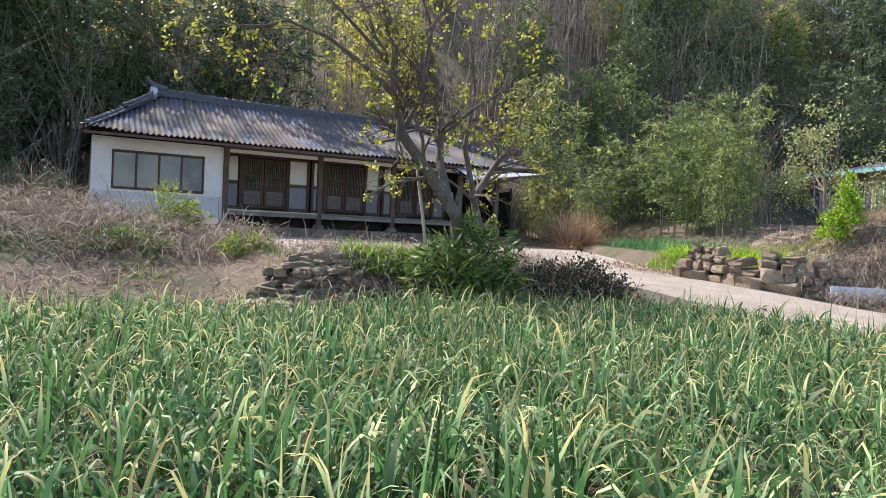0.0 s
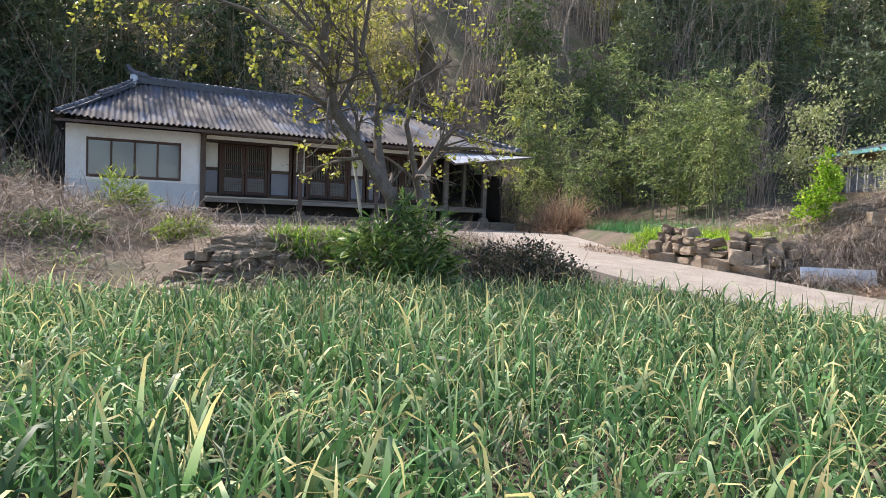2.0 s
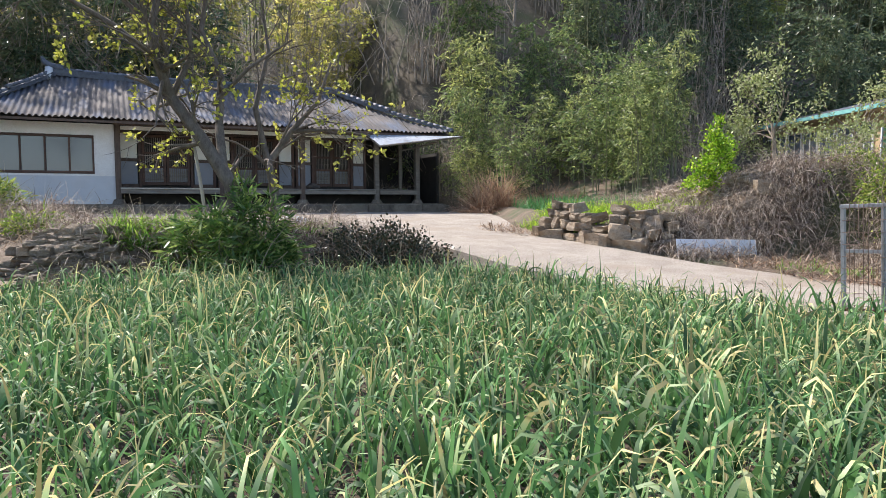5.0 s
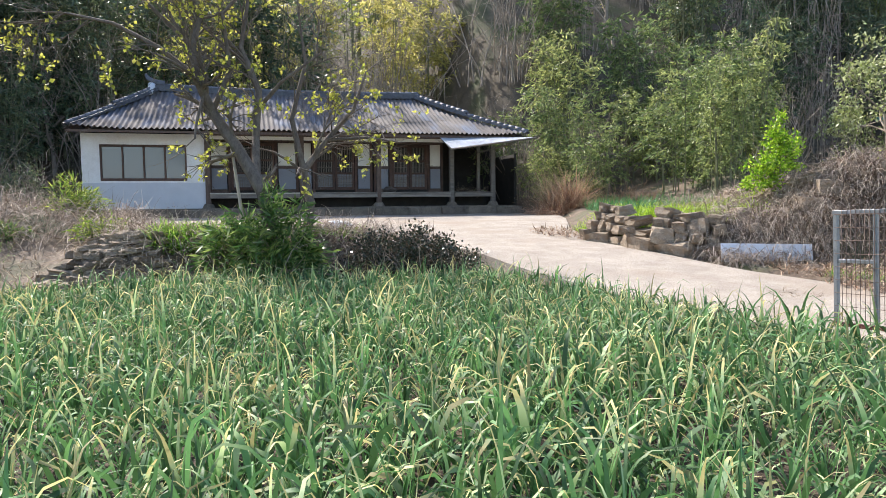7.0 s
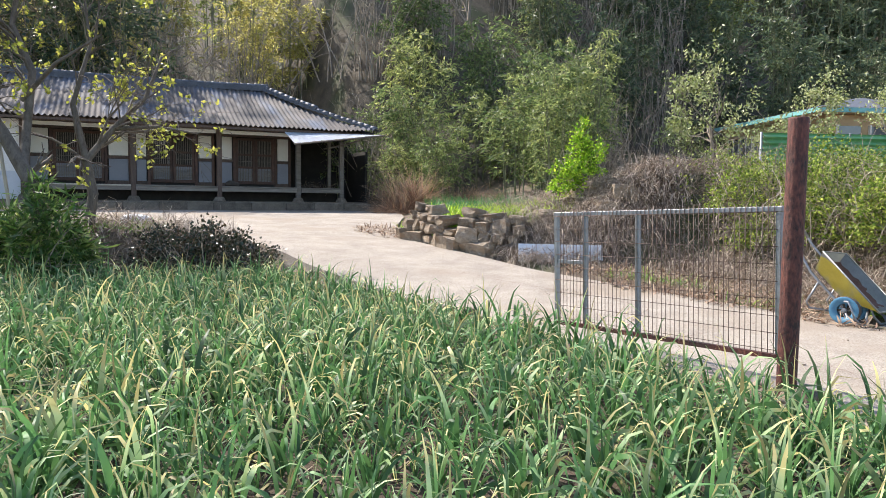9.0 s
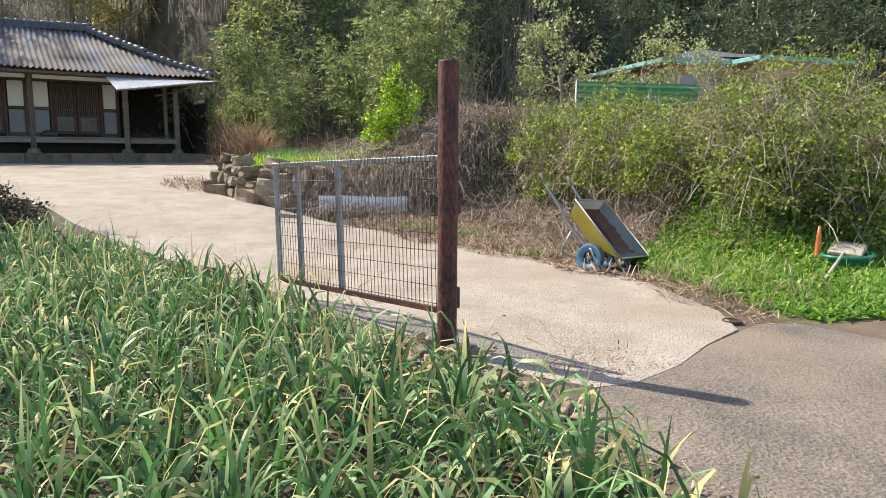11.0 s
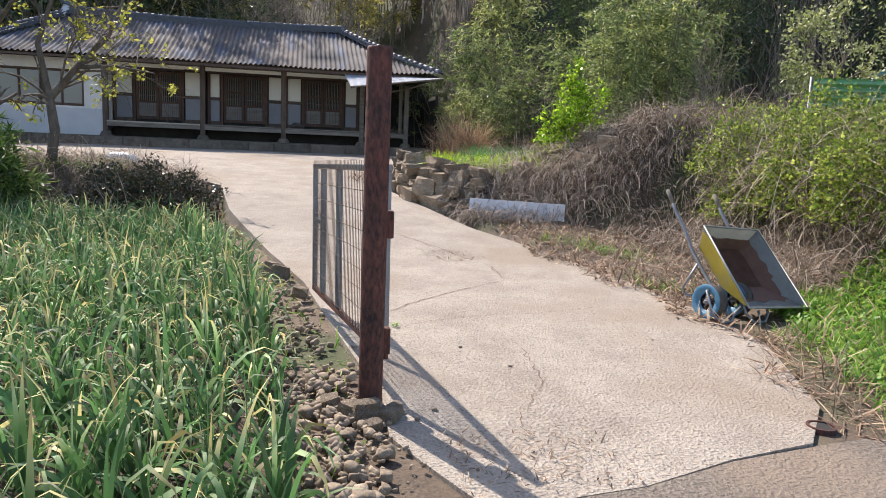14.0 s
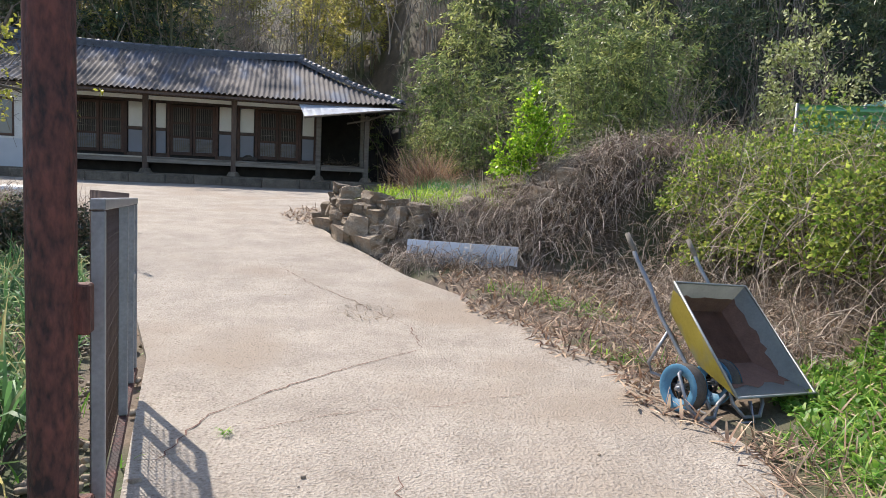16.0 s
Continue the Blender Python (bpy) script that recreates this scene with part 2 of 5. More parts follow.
M["grey_straw"] = leaf_material("grey dead vine", (0.21, 0.16, 0.125), (0.48, 0.40, 0.32), None, 0.15, 0.3, 0.9, 0.5)
M["red_straw"] = leaf_material("rusty dry reed", (0.36, 0.20, 0.12), (0.54, 0.38, 0.25), None, 0.2, 0.3, 0.9)
M["dead_leaf"] = leaf_material("fallen leaf", (0.24, 0.15, 0.10), (0.46, 0.34, 0.23), None, 0.15, 0.3, 0.8, 0.5)
M["orange"] = material("orange plastic", (0.62, 0.14, 0.04), (0.75, 0.22, 0.07), 5, 0.4, 0.05)
M["green_plastic"] = material("green plastic", (0.02, 0.20, 0.12), (0.04, 0.28, 0.17), 5, 0.35, 0.05)
M["board"] = material("beige board", (0.40, 0.33, 0.24), (0.52, 0.45, 0.35), 5, 0.8, 0.1)
M["sack"] = material("white plastic sack", (0.60, 0.62, 0.65), (0.74, 0.75, 0.77), 5, 0.5, 0.3)

g = bpy.data.materials.new("window glass")
g.use_nodes = True
gb = g.node_tree.nodes["Principled BSDF"]
gb.inputs["Base Color"].default_value = (0.14, 0.16, 0.18, 1)
gb.inputs["Roughness"].default_value, gb.inputs["IOR"].default_value = 0.12, 1.5
gb.inputs["Coat Weight"].default_value = 0.6
M["glass"] = g


# ---- mesh helpers ----
def part(name, bm, mat, parent=None, label=""):
    me = bpy.data.meshes.new(name)
    bm.to_mesh(me)
    bm.free()
    me.materials.append(M[mat])
    ob = new(name, me)
    if parent:
        ob.parent = parent
    if label:
        ob["label"] = label
    return ob


def thing(name, label, category, at=(0, 0, 0), group=""):
    ob = new(name)
    ob.location = at
    ob.empty_display_size = 0.2
    return tagged(ob, label, category, group)


def box(x0, x1, y0, y1, z0, z1, bm=None, bevel=0.0):
    b2 = bmesh.new()
    v = [b2.verts.new((x, y, z)) for z in (z0, z1) for x, y in ((x0, y0), (x1, y0), (x1, y1), (x0, y1))]
    for f in ((3, 2, 1, 0), (4, 5, 6, 7), (0, 1, 5, 4), (1, 2, 6, 5), (2, 3, 7, 6), (3, 0, 4, 7)):
        b2.faces.new([v[i] for i in f])
    if bevel:
        bmesh.ops.bevel(b2, geom=list(b2.edges), offset=bevel, segments=1, affect="EDGES")
    if bm is None:
        return b2
    me = bpy.data.meshes.new("tmp")
    b2.to_mesh(me)
    b2.free()
    bm.from_mesh(me)
    bpy.data.meshes.remove(me)
    return bm


def tube(points, radii, sides=8, bm=None, cap=True):
    """A round bar along points, with a radius at each."""
    bm = bm or bmesh.new()
    pts = [Vector(p) for p in points]
    if not hasattr(radii, "__len__"):
        radii = [radii] * len(pts)
    rings = []
    ref = Vector((0.31, 0.17, 0.93))
    for i, p in enumerate(pts):
        d = (pts[min(i + 1, len(pts) - 1)] - pts[max(i - 1, 0)]).normalized()
        a = d.cross(ref)
        if a.length < 0.05:
            a = d.cross(Vector((1, 0, 0)))
        a.normalize()
        c = d.cross(a)
        rings.append([bm.verts.new(p + radii[i] * (math.cos(6.28319 * k / sides) * a + math.sin(6.28319 * k / sides) * c)) for k in range(sides)])
    for r, s in zip(rings, rings[1:]):
        for k in range(sides):
            f = bm.faces.new((r[k], r[(k + 1) % sides], s[(k + 1) % sides], s[k]))
            f.smooth = True
    if cap:
        bm.faces.new(rings[0][::-1])
        bm.faces.new(rings[-1])
    return bm


def arrays(name, verts, faces, mat, uvs=None, smooth=False):
    """A mesh object from arrays of corners and quads."""
    me = bpy.data.meshes.new(name)
    verts, faces = np.asarray(verts, np.float32), np.asarray(faces, np.int32)
    k = faces.shape[1]
    me.vertices.add(len(verts))
    me.vertices.foreach_set("co", verts.ravel())
    me.loops.add(faces.size)
    me.loops.foreach_set("vertex_index", faces.ravel())
    me.polygons.add(len(faces))
    me.polygons.foreach_set("loop_start", np.arange(0, faces.size, k, dtype=np.int32))
    me.polygons.foreach_set("loop_total", np.full(len(faces), k, np.int32))
    if smooth:
        me.polygons.foreach_set("use_smooth", np.ones(len(faces), bool))
    if uvs is not None:
        lay = me.uv_layers.new(name="UVMap")
        lay.data.foreach_set("uv", np.asarray(uvs, np.float32)[faces.ravel()].ravel())
    me.update(calc_edges=True)
    me.materials.append(M[mat])
    return new(name, me)


RNG = np.random.default_rng(7)


def unit(v):
    return v / np.maximum(np.linalg.norm(v, axis=1, keepdims=True), 1e-9)


def blades(name, base, direction, length, width, droop, mat, segs=4, taper=0.15, broad=0.35, late=False):
    """Many curved blades or stems: each starts at base, heads in its direction and bends down with droop."""
    n = len(base)
    d = unit(direction)
    side = unit(np.cross(d, np.tile([0.0, 0.0, 1.0], (n, 1))) + RNG.normal(0, 0.25, (n, 3)))
    pos, vs, uv = base.copy(), [], []
    step = (length / segs)[:, None]
    u = RNG.random(n)
    for i in range(segs + 1):
        t = i / segs
        w = (0.55 + 0.45 * min(t / broad, 1)) * (1 - max(t - broad, 0) / (1 - broad) * (1 - taper))
        vs += [pos - side * (width * w)[:, None] / 2, pos + side * (width * w)[:, None] / 2]
        uv += [np.stack([u, np.full(n, t)], 1)] * 2
        pos = pos + d * step
        d = unit(d + np.stack([np.zeros(n), np.zeros(n), -droop * ((0.3 + 2.4 * t * t) if late else (0.4 + 1.4 * t))], 1))
    k = 2 * (segs + 1)
    V = np.stack(vs, 1).reshape(-1, 3)
    UV = np.stack(uv, 1).reshape(-1, 2)
    q = np.array([[2 * i, 2 * i + 1, 2 * i + 3, 2 * i + 2] for i in range(segs)])
    F = (np.arange(n)[:, None, None] * k + q[None]).reshape(-1, 4)
    return arrays(name, V, F, mat, UV)


def rand_dirs(n, up=0.0, spread=1.0):
    d = RNG.normal(0, 1, (n, 3)) * [spread, spread, 1.0]
    d[:, 2] += up
    return unit(d)


def leaves(name, at, length, width, mat, hang=0.0, dirs=None):
    """Many small pointed leaves: folded four-cornered blades round the points."""
    n = len(at)
    d = dirs if dirs is not None else rand_dirs(n, -hang)
    side = unit(np.cross(d, RNG.normal(0, 1, (n, 3))))
    L, W = (length * RNG.uniform(0.6, 1.3, n))[:, None], (width * RNG.uniform(0.7, 1.3, n))[:, None]
    mid = at + d * L * 0.45
    V = np.stack([at, mid + side * W / 2, at + d * L, mid - side * W / 2], 1).reshape(-1, 3)
    u = RNG.random(n)
    UV = np.stack([np.stack([u, np.full(n, t)], 1) for t in (0, 0.5, 1, 0.5)], 1).reshape(-1, 2)
    return arrays(name, V, np.arange(4 * n).reshape(-1, 4), mat, UV)


def smooth(a, b, x):
    t = np.clip((np.asarray(x, float) - a) / (b - a), 0, 1)
    return t * t * (3 - 2 * t)


def inside(poly, x, y):
    c = np.zeros(np.shape(x), bool)
    for (x0, y0), (x1, y1) in zip(poly, poly[1:] + poly[:1]):
        if y0 != y1:
            c ^= ((y0 > y) != (y1 > y)) & (x < (x1 - x0) * (y - y0) / (y1 - y0) + x0)
    return c


def wob(x, y, s, seed=0.0):
    """Smooth uneven relief, about -1 to 1."""
    return (np.sin(x * s + 1.7 * np.sin(y * s * 0.7 + seed)) + np.sin(y * s * 1.13 + 2.1 * np.sin(x * s * 0.6 - seed)) + np.sin((x + y) * s * 1.9 + seed * 2)) / 3


# ---- the lie of the land ----
DRIVE_Y, DRIVE_Z = [-50, 3.5, 6, 8, 10, 11.5, 16, 20, 24, 90], [0, 0.0, 0.06, 0.24, 0.47, 0.57, 0.85, 0.98, 1.02, 1.02]
FIELD = [(-14, 4.6), (0.2, 0.35), (3.0, -0.55), (6.2, -1.6), (9.2, -2.35), (10.9, -3.0), (11.75, -2.2), (11.95, -0.4), (11.75, 1.6), (11.5, 3.6), (11.3, 5.3), (10.7, 7.4), (10.2, 9.1), (7.0, 9.5), (3.0, 9.35), (-1.0, 9.6), (-14, 11.5)]
DRIVE = [(12.74, -0.5), (13.05, -0.57), (13.6, -0.48), (14.2, -0.27), (14.8, -0.14), (15.25, 0.35), (15.9, 1.8), (16.0, 3.6), (15.5, 6.2), (14.75, 7.7), (13.95, 10.2), (13.7, 11.6), (14.6, 14.5), (16.2, 18.0), (17.4, 21.5), (17.4, 24.6), (3.2, 24.6), (3.0, 17.5), (4.4, 14.4), (7.2, 13.6), (9.6, 12.3), (10.35, 11.2), (10.75, 8.8), (11.65, 5.6), (12.0, 4.2), (12.3, 2.0), (12.47, 0.8), (12.44, 0.2), (12.56, -0.1)]


def bump(x, y, cx, cy, rx, ry, h):
    return h * np.exp(-(((x - cx) / rx) ** 2 + ((y - cy) / ry) ** 2))


def land(x, y):
    x, y = np.asarray(x, float), np.asarray(y, float)
    dz = np.interp(y, DRIVE_Y, DRIVE_Z)
    # the planted bank between field and yard, the dry mounds to its west
    west = 0.95 * smooth(9.6, 10.9, y) * smooth(2.3, 4.2, x) + 0.62 * smooth(9.2, 13.5, y) * (1 - smooth(2.3, 4.2, x))
    west = west + (dz - west) * smooth(11.6, 13.5, y) * smooth(3.2, 5, x)
    west += bump(x, y, 0.2, 15.2, 3.2, 2.2, 1.0) + bump(x, y, -5, 16, 4, 4, 0.5)
    west -= bump(x, y, 9.6, 10.6, 1.2, 0.9, 0.25)
    west += smooth(17, 22, y) * (1 - smooth(1, 4, x)) * 0.6
    # the drive, and the walled terrace and bramble bank to its east
    edge = np.interp(y, [-50, 0, 2, 3.6, 6.2, 7.7, 10, 12, 15, 18, 22, 60], [15.2, 15.2, 16.1, 16.2, 15.7, 15.0, 14.2, 14.1, 14.9, 16.4, 17.6, 17.6])
    terr = smooth(8.0, 9.6, y + 0.35 * (x - 15.5)) * (1.05 + 0.02 * (y - 9)) + (1 - smooth(8.0, 9.6, y + 0.35 * (x - 15.5))) * 0.12 * smooth(0, 2.5, x - edge)
    terr = np.maximum(terr, dz)
    terr = dz + (terr - dz) * smooth(0.0, 0.7, x - edge)
    terr += bump(x, y, 17.9, 10.6, 1.0, 1.3, 0.5) + bump(x, y, 19.3, 12.6, 1.2, 1.2, 0.6) + bump(x, y, 18.3, 8.9, 0.9, 0.9, 0.75) + bump(x, y, 19.3, 9.6, 1.5, 1.5, 0.35)
    terr += (1.25 - 0.6 * smooth(7.2, 9.0, y)) * smooth(17.9, 19.6, x - 0.22 * (y - 4) * (y < 4)) * smooth(0.4, 2.2, y - 0.0) * (1 - smooth(9, 12, y)) + 1.15 * smooth(19, 24, x) * smooth(8, 12, y)
    z = np.where(x < 11.3, west * smooth(9.2, 9.7, y), terr)
    z = np.where((y < 11.8) & (x > 9.9) & (x < edge), dz * np.where(inside(DRIVE, x, y), 1, 0), z)
    z = np.where((y >= 11.3) & (x > 9) & (x < edge), dz, z)
    z = z - 0.06 + 0.055 * smooth(14.2, 14.6, x) * smooth(0.3, 0.8, y) * (1 - smooth(8, 9.5, y)) + 0.04 * smooth(11.85, 12.1, x) * (1 - smooth(0.9, 1.6, y)) + 0.035 * wob(x, y, 3.1) * smooth(8, 11, y)
    # wooded hill behind and beside
    hill = smooth(29, 33, y) * 1.2 + np.maximum(y - 30, 0) * 0.55
    hill += np.maximum(-2.5 - x, 0) * 0.32 * smooth(15, 24, y)
    hill += np.maximum(y - 23.5, 0) * 0.45 * smooth(17.8, 20, x)
    hill = np.minimum(hill, 34 + 0.02 * y) * (1 - smooth(70, 160, np.abs(x)) * 0.7)
    z = z + hill
    z = np.where(inside(DRIVE, x, y), np.minimum(z, dz - 0.035), z)
    z = np.where(inside(FIELD, x, y), -0.06, z)
    return z


def on_land(x, y, up=0.0):
    z = np.where(inside(DRIVE, x, y), np.interp(y, DRIVE_Y, DRIVE_Z) + 0.01, land(x, y))
    return np.stack([x, y, z + up], 1)


axis_x = np.concatenate([[-600, -300, -160, -90, -60, -40, -28, -20], np.arange(-15, 32, 0.25), [36, 42, 50, 65, 90, 160, 300, 600]])
axis_y = np.concatenate([[-600, -300, -120, -50, -25, -14], np.arange(-9, 36, 0.25), np.arange(37, 62, 3), [70, 90, 130, 200, 300, 600]])
gx, gy = np.meshgrid(axis_x, axis_y)
gv = np.stack([gx.ravel(), gy.ravel(), land(gx.ravel(), gy.ravel())], 1)
nxx = len(axis_x)
ii = (np.arange(len(axis_y) - 1)[:, None] * nxx + np.arange(nxx - 1)[None]).ravel()
ground = arrays("ground", gv, np.stack([ii, ii + 1, ii + nxx + 1, ii + nxx], 1), "ground", smooth=True)
tagged(ground, "dry brown earth with litter and moss, rising into the wooded hill", "ground", kind="structure")
ground.data.materials.append(M["litter"])
cy = gy[:-1, :-1].ravel()
cx = gx[:-1, :-1].ravel()
ground.data.polygons.foreach_set("material_index", ((cy > 28) | ((cx > 18.5) & (cy > 23)) | ((cx < -4) & (cy > 18))).astype(np.int32))


def slab(name, poly, height, mat, skirt, cell=0.25, keep=None):
    """A paved sheet over the polygon at the given height, with sides that go down by skirt."""
    bm = bmesh.new()
    vs = [bm.verts.new((x, y, 0)) for x, y in poly]
    bm.faces.new(vs)
    xs, ys = [p[0] for p in poly], [p[1] for p in poly]
    for a, lo, hi in ((0, min(xs), max(xs)), (1, min(ys), max(ys))):
        c = lo + cell
        while c < hi:
            co, no = [0, 0, 0], [0, 0, 0]
            co[a], no[a] = c, 1
            bmesh.ops.bisect_plane(bm, geom=list(bm.verts) + list(bm.edges) + list(bm.faces), plane_co=co, plane_no=no)
            c += cell
    for v in bm.verts:
        v.co.z = height(v.co.x, v.co.y)
    rim = [e for e in bm.edges if e.is_boundary]
    made = bmesh.ops.extrude_edge_only(bm, edges=rim)
    for v in made["geom"]:
        if isinstance(v, bmesh.types.BMVert):
            v.co.z -= skirt
    bmesh.ops.recalc_face_normals(bm, faces=list(bm.faces))
    return part(name, bm, mat)


def drive_height(x, y):
    return float(np.interp(y, DRIVE_Y, DRIVE_Z)) + 0.008 * math.sin(1.3 * x + 0.6 * y)


driveway = tagged(slab("driveway", DRIVE, drive_height, "concrete", 0.6, 0.5), "sunlit pale concrete driveway, cracked and stained, rising to the yard", "driveway", kind="structure")
ROAD = [(-60, 21), (-14, 4.2), (0.2, -0.05), (3.0, -0.95), (6.2, -2.0), (9.2, -2.75), (10.9, -3.35), (11.6, -2.5), (12.05, -1.8), (12.2, -1.4), (12.36, -1.05), (12.42, -0.78), (12.75, -0.51), (13.05, -0.58), (13.6, -0.49), (14.2, -0.28), (14.8, -0.15), (15.2, -0.08), (16.5, -0.9), (20, -2.2), (60, -14), (60, -22), (18, -9), (8, -7.5), (0, -5.5), (-14, -1), (-60, 14)]
road = tagged(slab("road", ROAD, lambda x, y: -0.012 + 0.006 * math.sin(x * 1.1 + y), "asphalt", 0.25, 2.0), "worn grey asphalt lane with sandy patches", "road", kind="structure")
field = tagged(slab("field_soil", FIELD, lambda x, y: -0.03 + 0.02 * math.sin(9 * y + 2 * x), "soil", 0.1, 0.25), "dark tilled soil of the garlic field", "soil", kind="structure")

# ---- the old house ----
PX = [0.76, 4.92, 8.29, 11.23, 14.2, 15.95]      # wall ends and veranda posts
FY, WY, BASE, TOP = 24.19, 25.4, 1.40, 4.02      # front line, recessed wall, plinth top, post top
house = thing("old_house", "old farmhouse with white plaster wing, timber veranda, corrugated hipped roof", "house", (8, 26, 1))


def hp(name, bm, mat, label="", parent=None):
    ob = part(name, bm, mat, parent or house, label)
    ob.matrix_parent_inverse = house.matrix_basis.inverted() if not parent else Matrix()
    return ob


# plinth: rough stone blocks along the front, fill behind
x = 4.3
while x < 17.0:
    w = random.uniform(0.7, 1.5)
    hp("plinth_block", box(x, min(x + w, 17.0) - 0.006, 23.3 + random.uniform(-0.03, 0.03), 23.7, 0.85, 1.31 + random.uniform(-0.02, 0.02), bevel=0.03), "plinth")
    x += w
hp("plinth_fill", box(0.7, 16.9, 23.66, 31.0, 0.85, 1.345), "plinth")
# white wing with a wide window opening
wing = bmesh.new()
X0, X1, WX0, WX1, WZ0, WZ1 = 0.76, 4.86, 1.38, 4.18, 2.38, 3.60
for a in ((X0, WX0, 1.2, TOP), (WX1, X1, 1.2, TOP), (WX0, WX1, 1.2, WZ0), (WX0, WX1, WZ1, TOP)):
    box(a[0], a[1], FY, FY + 0.18, a[2], a[3], wing)
box(X0, X0 + 0.18, FY + 0.18, 30.4, 1.2, TOP, wing)
box(X1 - 0.18, X1, FY + 0.18, WY, 1.2, TOP, wing)
hp("white_wall", wing, "plaster", "white plaster wall with rain stains")
hp("dado", box(X0 - 0.012, X1 + 0.012, FY - 0.014, FY - 0.001, 1.2, 2.28), "dado", "pale grey painted dado")
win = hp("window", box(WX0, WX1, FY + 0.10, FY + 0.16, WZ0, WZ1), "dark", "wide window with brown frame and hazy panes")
for a in ((WX0 - 0.03, WX1 + 0.03, WZ1 - 0.05, WZ1 + 0.03), (WX0 - 0.03, WX1 + 0.03, WZ0 - 0.03, WZ0 + 0.06)):
    part("window_frame", box(a[0], a[1], FY - 0.02, FY + 0.09, a[2], a[3], bevel=0.008), "door_wood", win)
for k in range(5):
    xx = WX0 + (WX1 - WX0) * k / 4
    part("mullion", box(xx - 0.03, xx + 0.03, FY - 0.015 + 0.02 * (k % 2), FY + 0.088, WZ0 + 0.06, WZ1 - 0.05, bevel=0.006), "door_wood", win)
for k in range(4):
    xx = WX0 + (WX1 - WX0) * k / 4
    part("pane", box(xx + 0.031, xx + 0.67, FY + 0.05, FY + 0.058, WZ0 + 0.061, WZ1 - 0.051), "glass", win)
# posts on foot stones, beams
for k, xx in enumerate(PX[1:]):
    hp("post", box(xx - 0.09, xx + 0.09, FY - 0.09, FY + 0.09, BASE + 0.07, TOP + 0.05 if k < 3 else 3.75, bevel=0.012), "wood" if k < 3 else "grey_wood")
    b = bmesh.new()
    bmesh.ops.create_cone(b, segments=9, radius1=0.26, radius2=0.16, depth=0.2, cap_ends=True, matrix=pose(xx, FY, BASE + 0.0))
    hp("foot_stone", b, "plinth")
hp("front_beam", box(4.8, 16.3, FY - 0.07, FY + 0.07, TOP - 0.02, TOP + 0.16, bevel=0.01), "wood")
for a, c in zip(PX[1:4], PX[2:5]):
    hp("lintel_board", box(a + 0.1, c - 0.1, FY - 0.02, FY + 0.03, TOP - 0.16, TOP - 0.03), "cream", "cream painted board under the eave")
# recessed wall: studs, white upper panels, grey lower panels, lattice doors
MARU = 1.90
bays = [(4.95, 5.66, 5.70, 7.35, 8.20), (8.37, 8.86, 8.90, 10.48, 11.15), (11.31, 11.94, 12.0, 13.5, 14.12)]
# near-black backing, so gaps between the panels read as shaded
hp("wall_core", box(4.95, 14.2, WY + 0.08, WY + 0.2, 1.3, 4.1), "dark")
for b0, _, d0, d1, b1 in bays:
    for a, c in ((b0, d0 - 0.09), (d1 + 0.09, b1)):
        hp("upper_panel", box(a + 0.05, c - 0.05, WY, WY + 0.075, 2.98, 3.86, bevel=0.008), "cream", "white lime panel")
        hp("lower_panel", box(a + 0.05, c - 0.05, WY, WY + 0.075, MARU + 0.16, 2.86, bevel=0.008), "grey_plaster", "blue-grey cement panel")
        hp("rail", box(a, c, WY - 0.03, WY + 0.078, 2.865, 2.975, bevel=0.008), "wood")
        hp("sill_beam", box(a, c, WY - 0.04, WY + 0.078, MARU, MARU + 0.155, bevel=0.008), "wood")
    for xx in (b0, d0 - 0.05, d1 + 0.05, b1):
        hp("stud", box(xx - 0.05, xx + 0.05, WY - 0.05, WY + 0.079, MARU, 4.0, bevel=0.008), "door_wood")
    hp("head_beam", box(b0, b1, WY - 0.06, WY + 0.077, 3.865, 4.0, bevel=0.01), "wood")
    for s in range(2):
        a, c = d0 + (d1 - d0) * s / 2, d0 + (d1 - d0) * (s + 1) / 2
        z0, z1 = MARU + 0.12, 3.84
        # near-black backing paints the shade behind the slats
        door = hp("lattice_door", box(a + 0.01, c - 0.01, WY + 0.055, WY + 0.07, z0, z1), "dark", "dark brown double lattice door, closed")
        for q in ((a + 0.01, a + 0.10, z0, z1), (c - 0.10, c - 0.01, z0, z1), (a + 0.10, c - 0.10, z0, z0 + 0.12), (a + 0.10, c - 0.10, z1 - 0.1, z1), (a + 0.10, c - 0.10, z0 + 0.62, z0 + 0.70), (a + 0.10, c - 0.10, z0 + 1.12, z0 + 1.20)):
            part("frame", box(q[0], q[1], WY - 0.005, WY + 0.05, q[2], q[3], bevel=0.005), "door_wood", door)
        part("paper", box(a + 0.1, c - 0.1, WY + 0.04, WY + 0.046, z0 + 0.12, z0 + 0.62), "grey_plaster", door)
        for k in range(9):
            xx = a + 0.13 + (c - a - 0.26) * k / 8
            part("slat", box(xx - 0.009, xx + 0.009, WY + 0.008, WY + 0.038, z0 + 0.12, z1 - 0.1), "grey_wood", door)
        for k in range(11):
            zz = z0 + 0.17 + k * 0.04 if k < 10 else z0 + 0.9
            part("crossbar", box(a + 0.1, c - 0.1, WY + 0.004, WY + 0.03, zz - 0.006, zz + 0.006), "grey_wood", door)
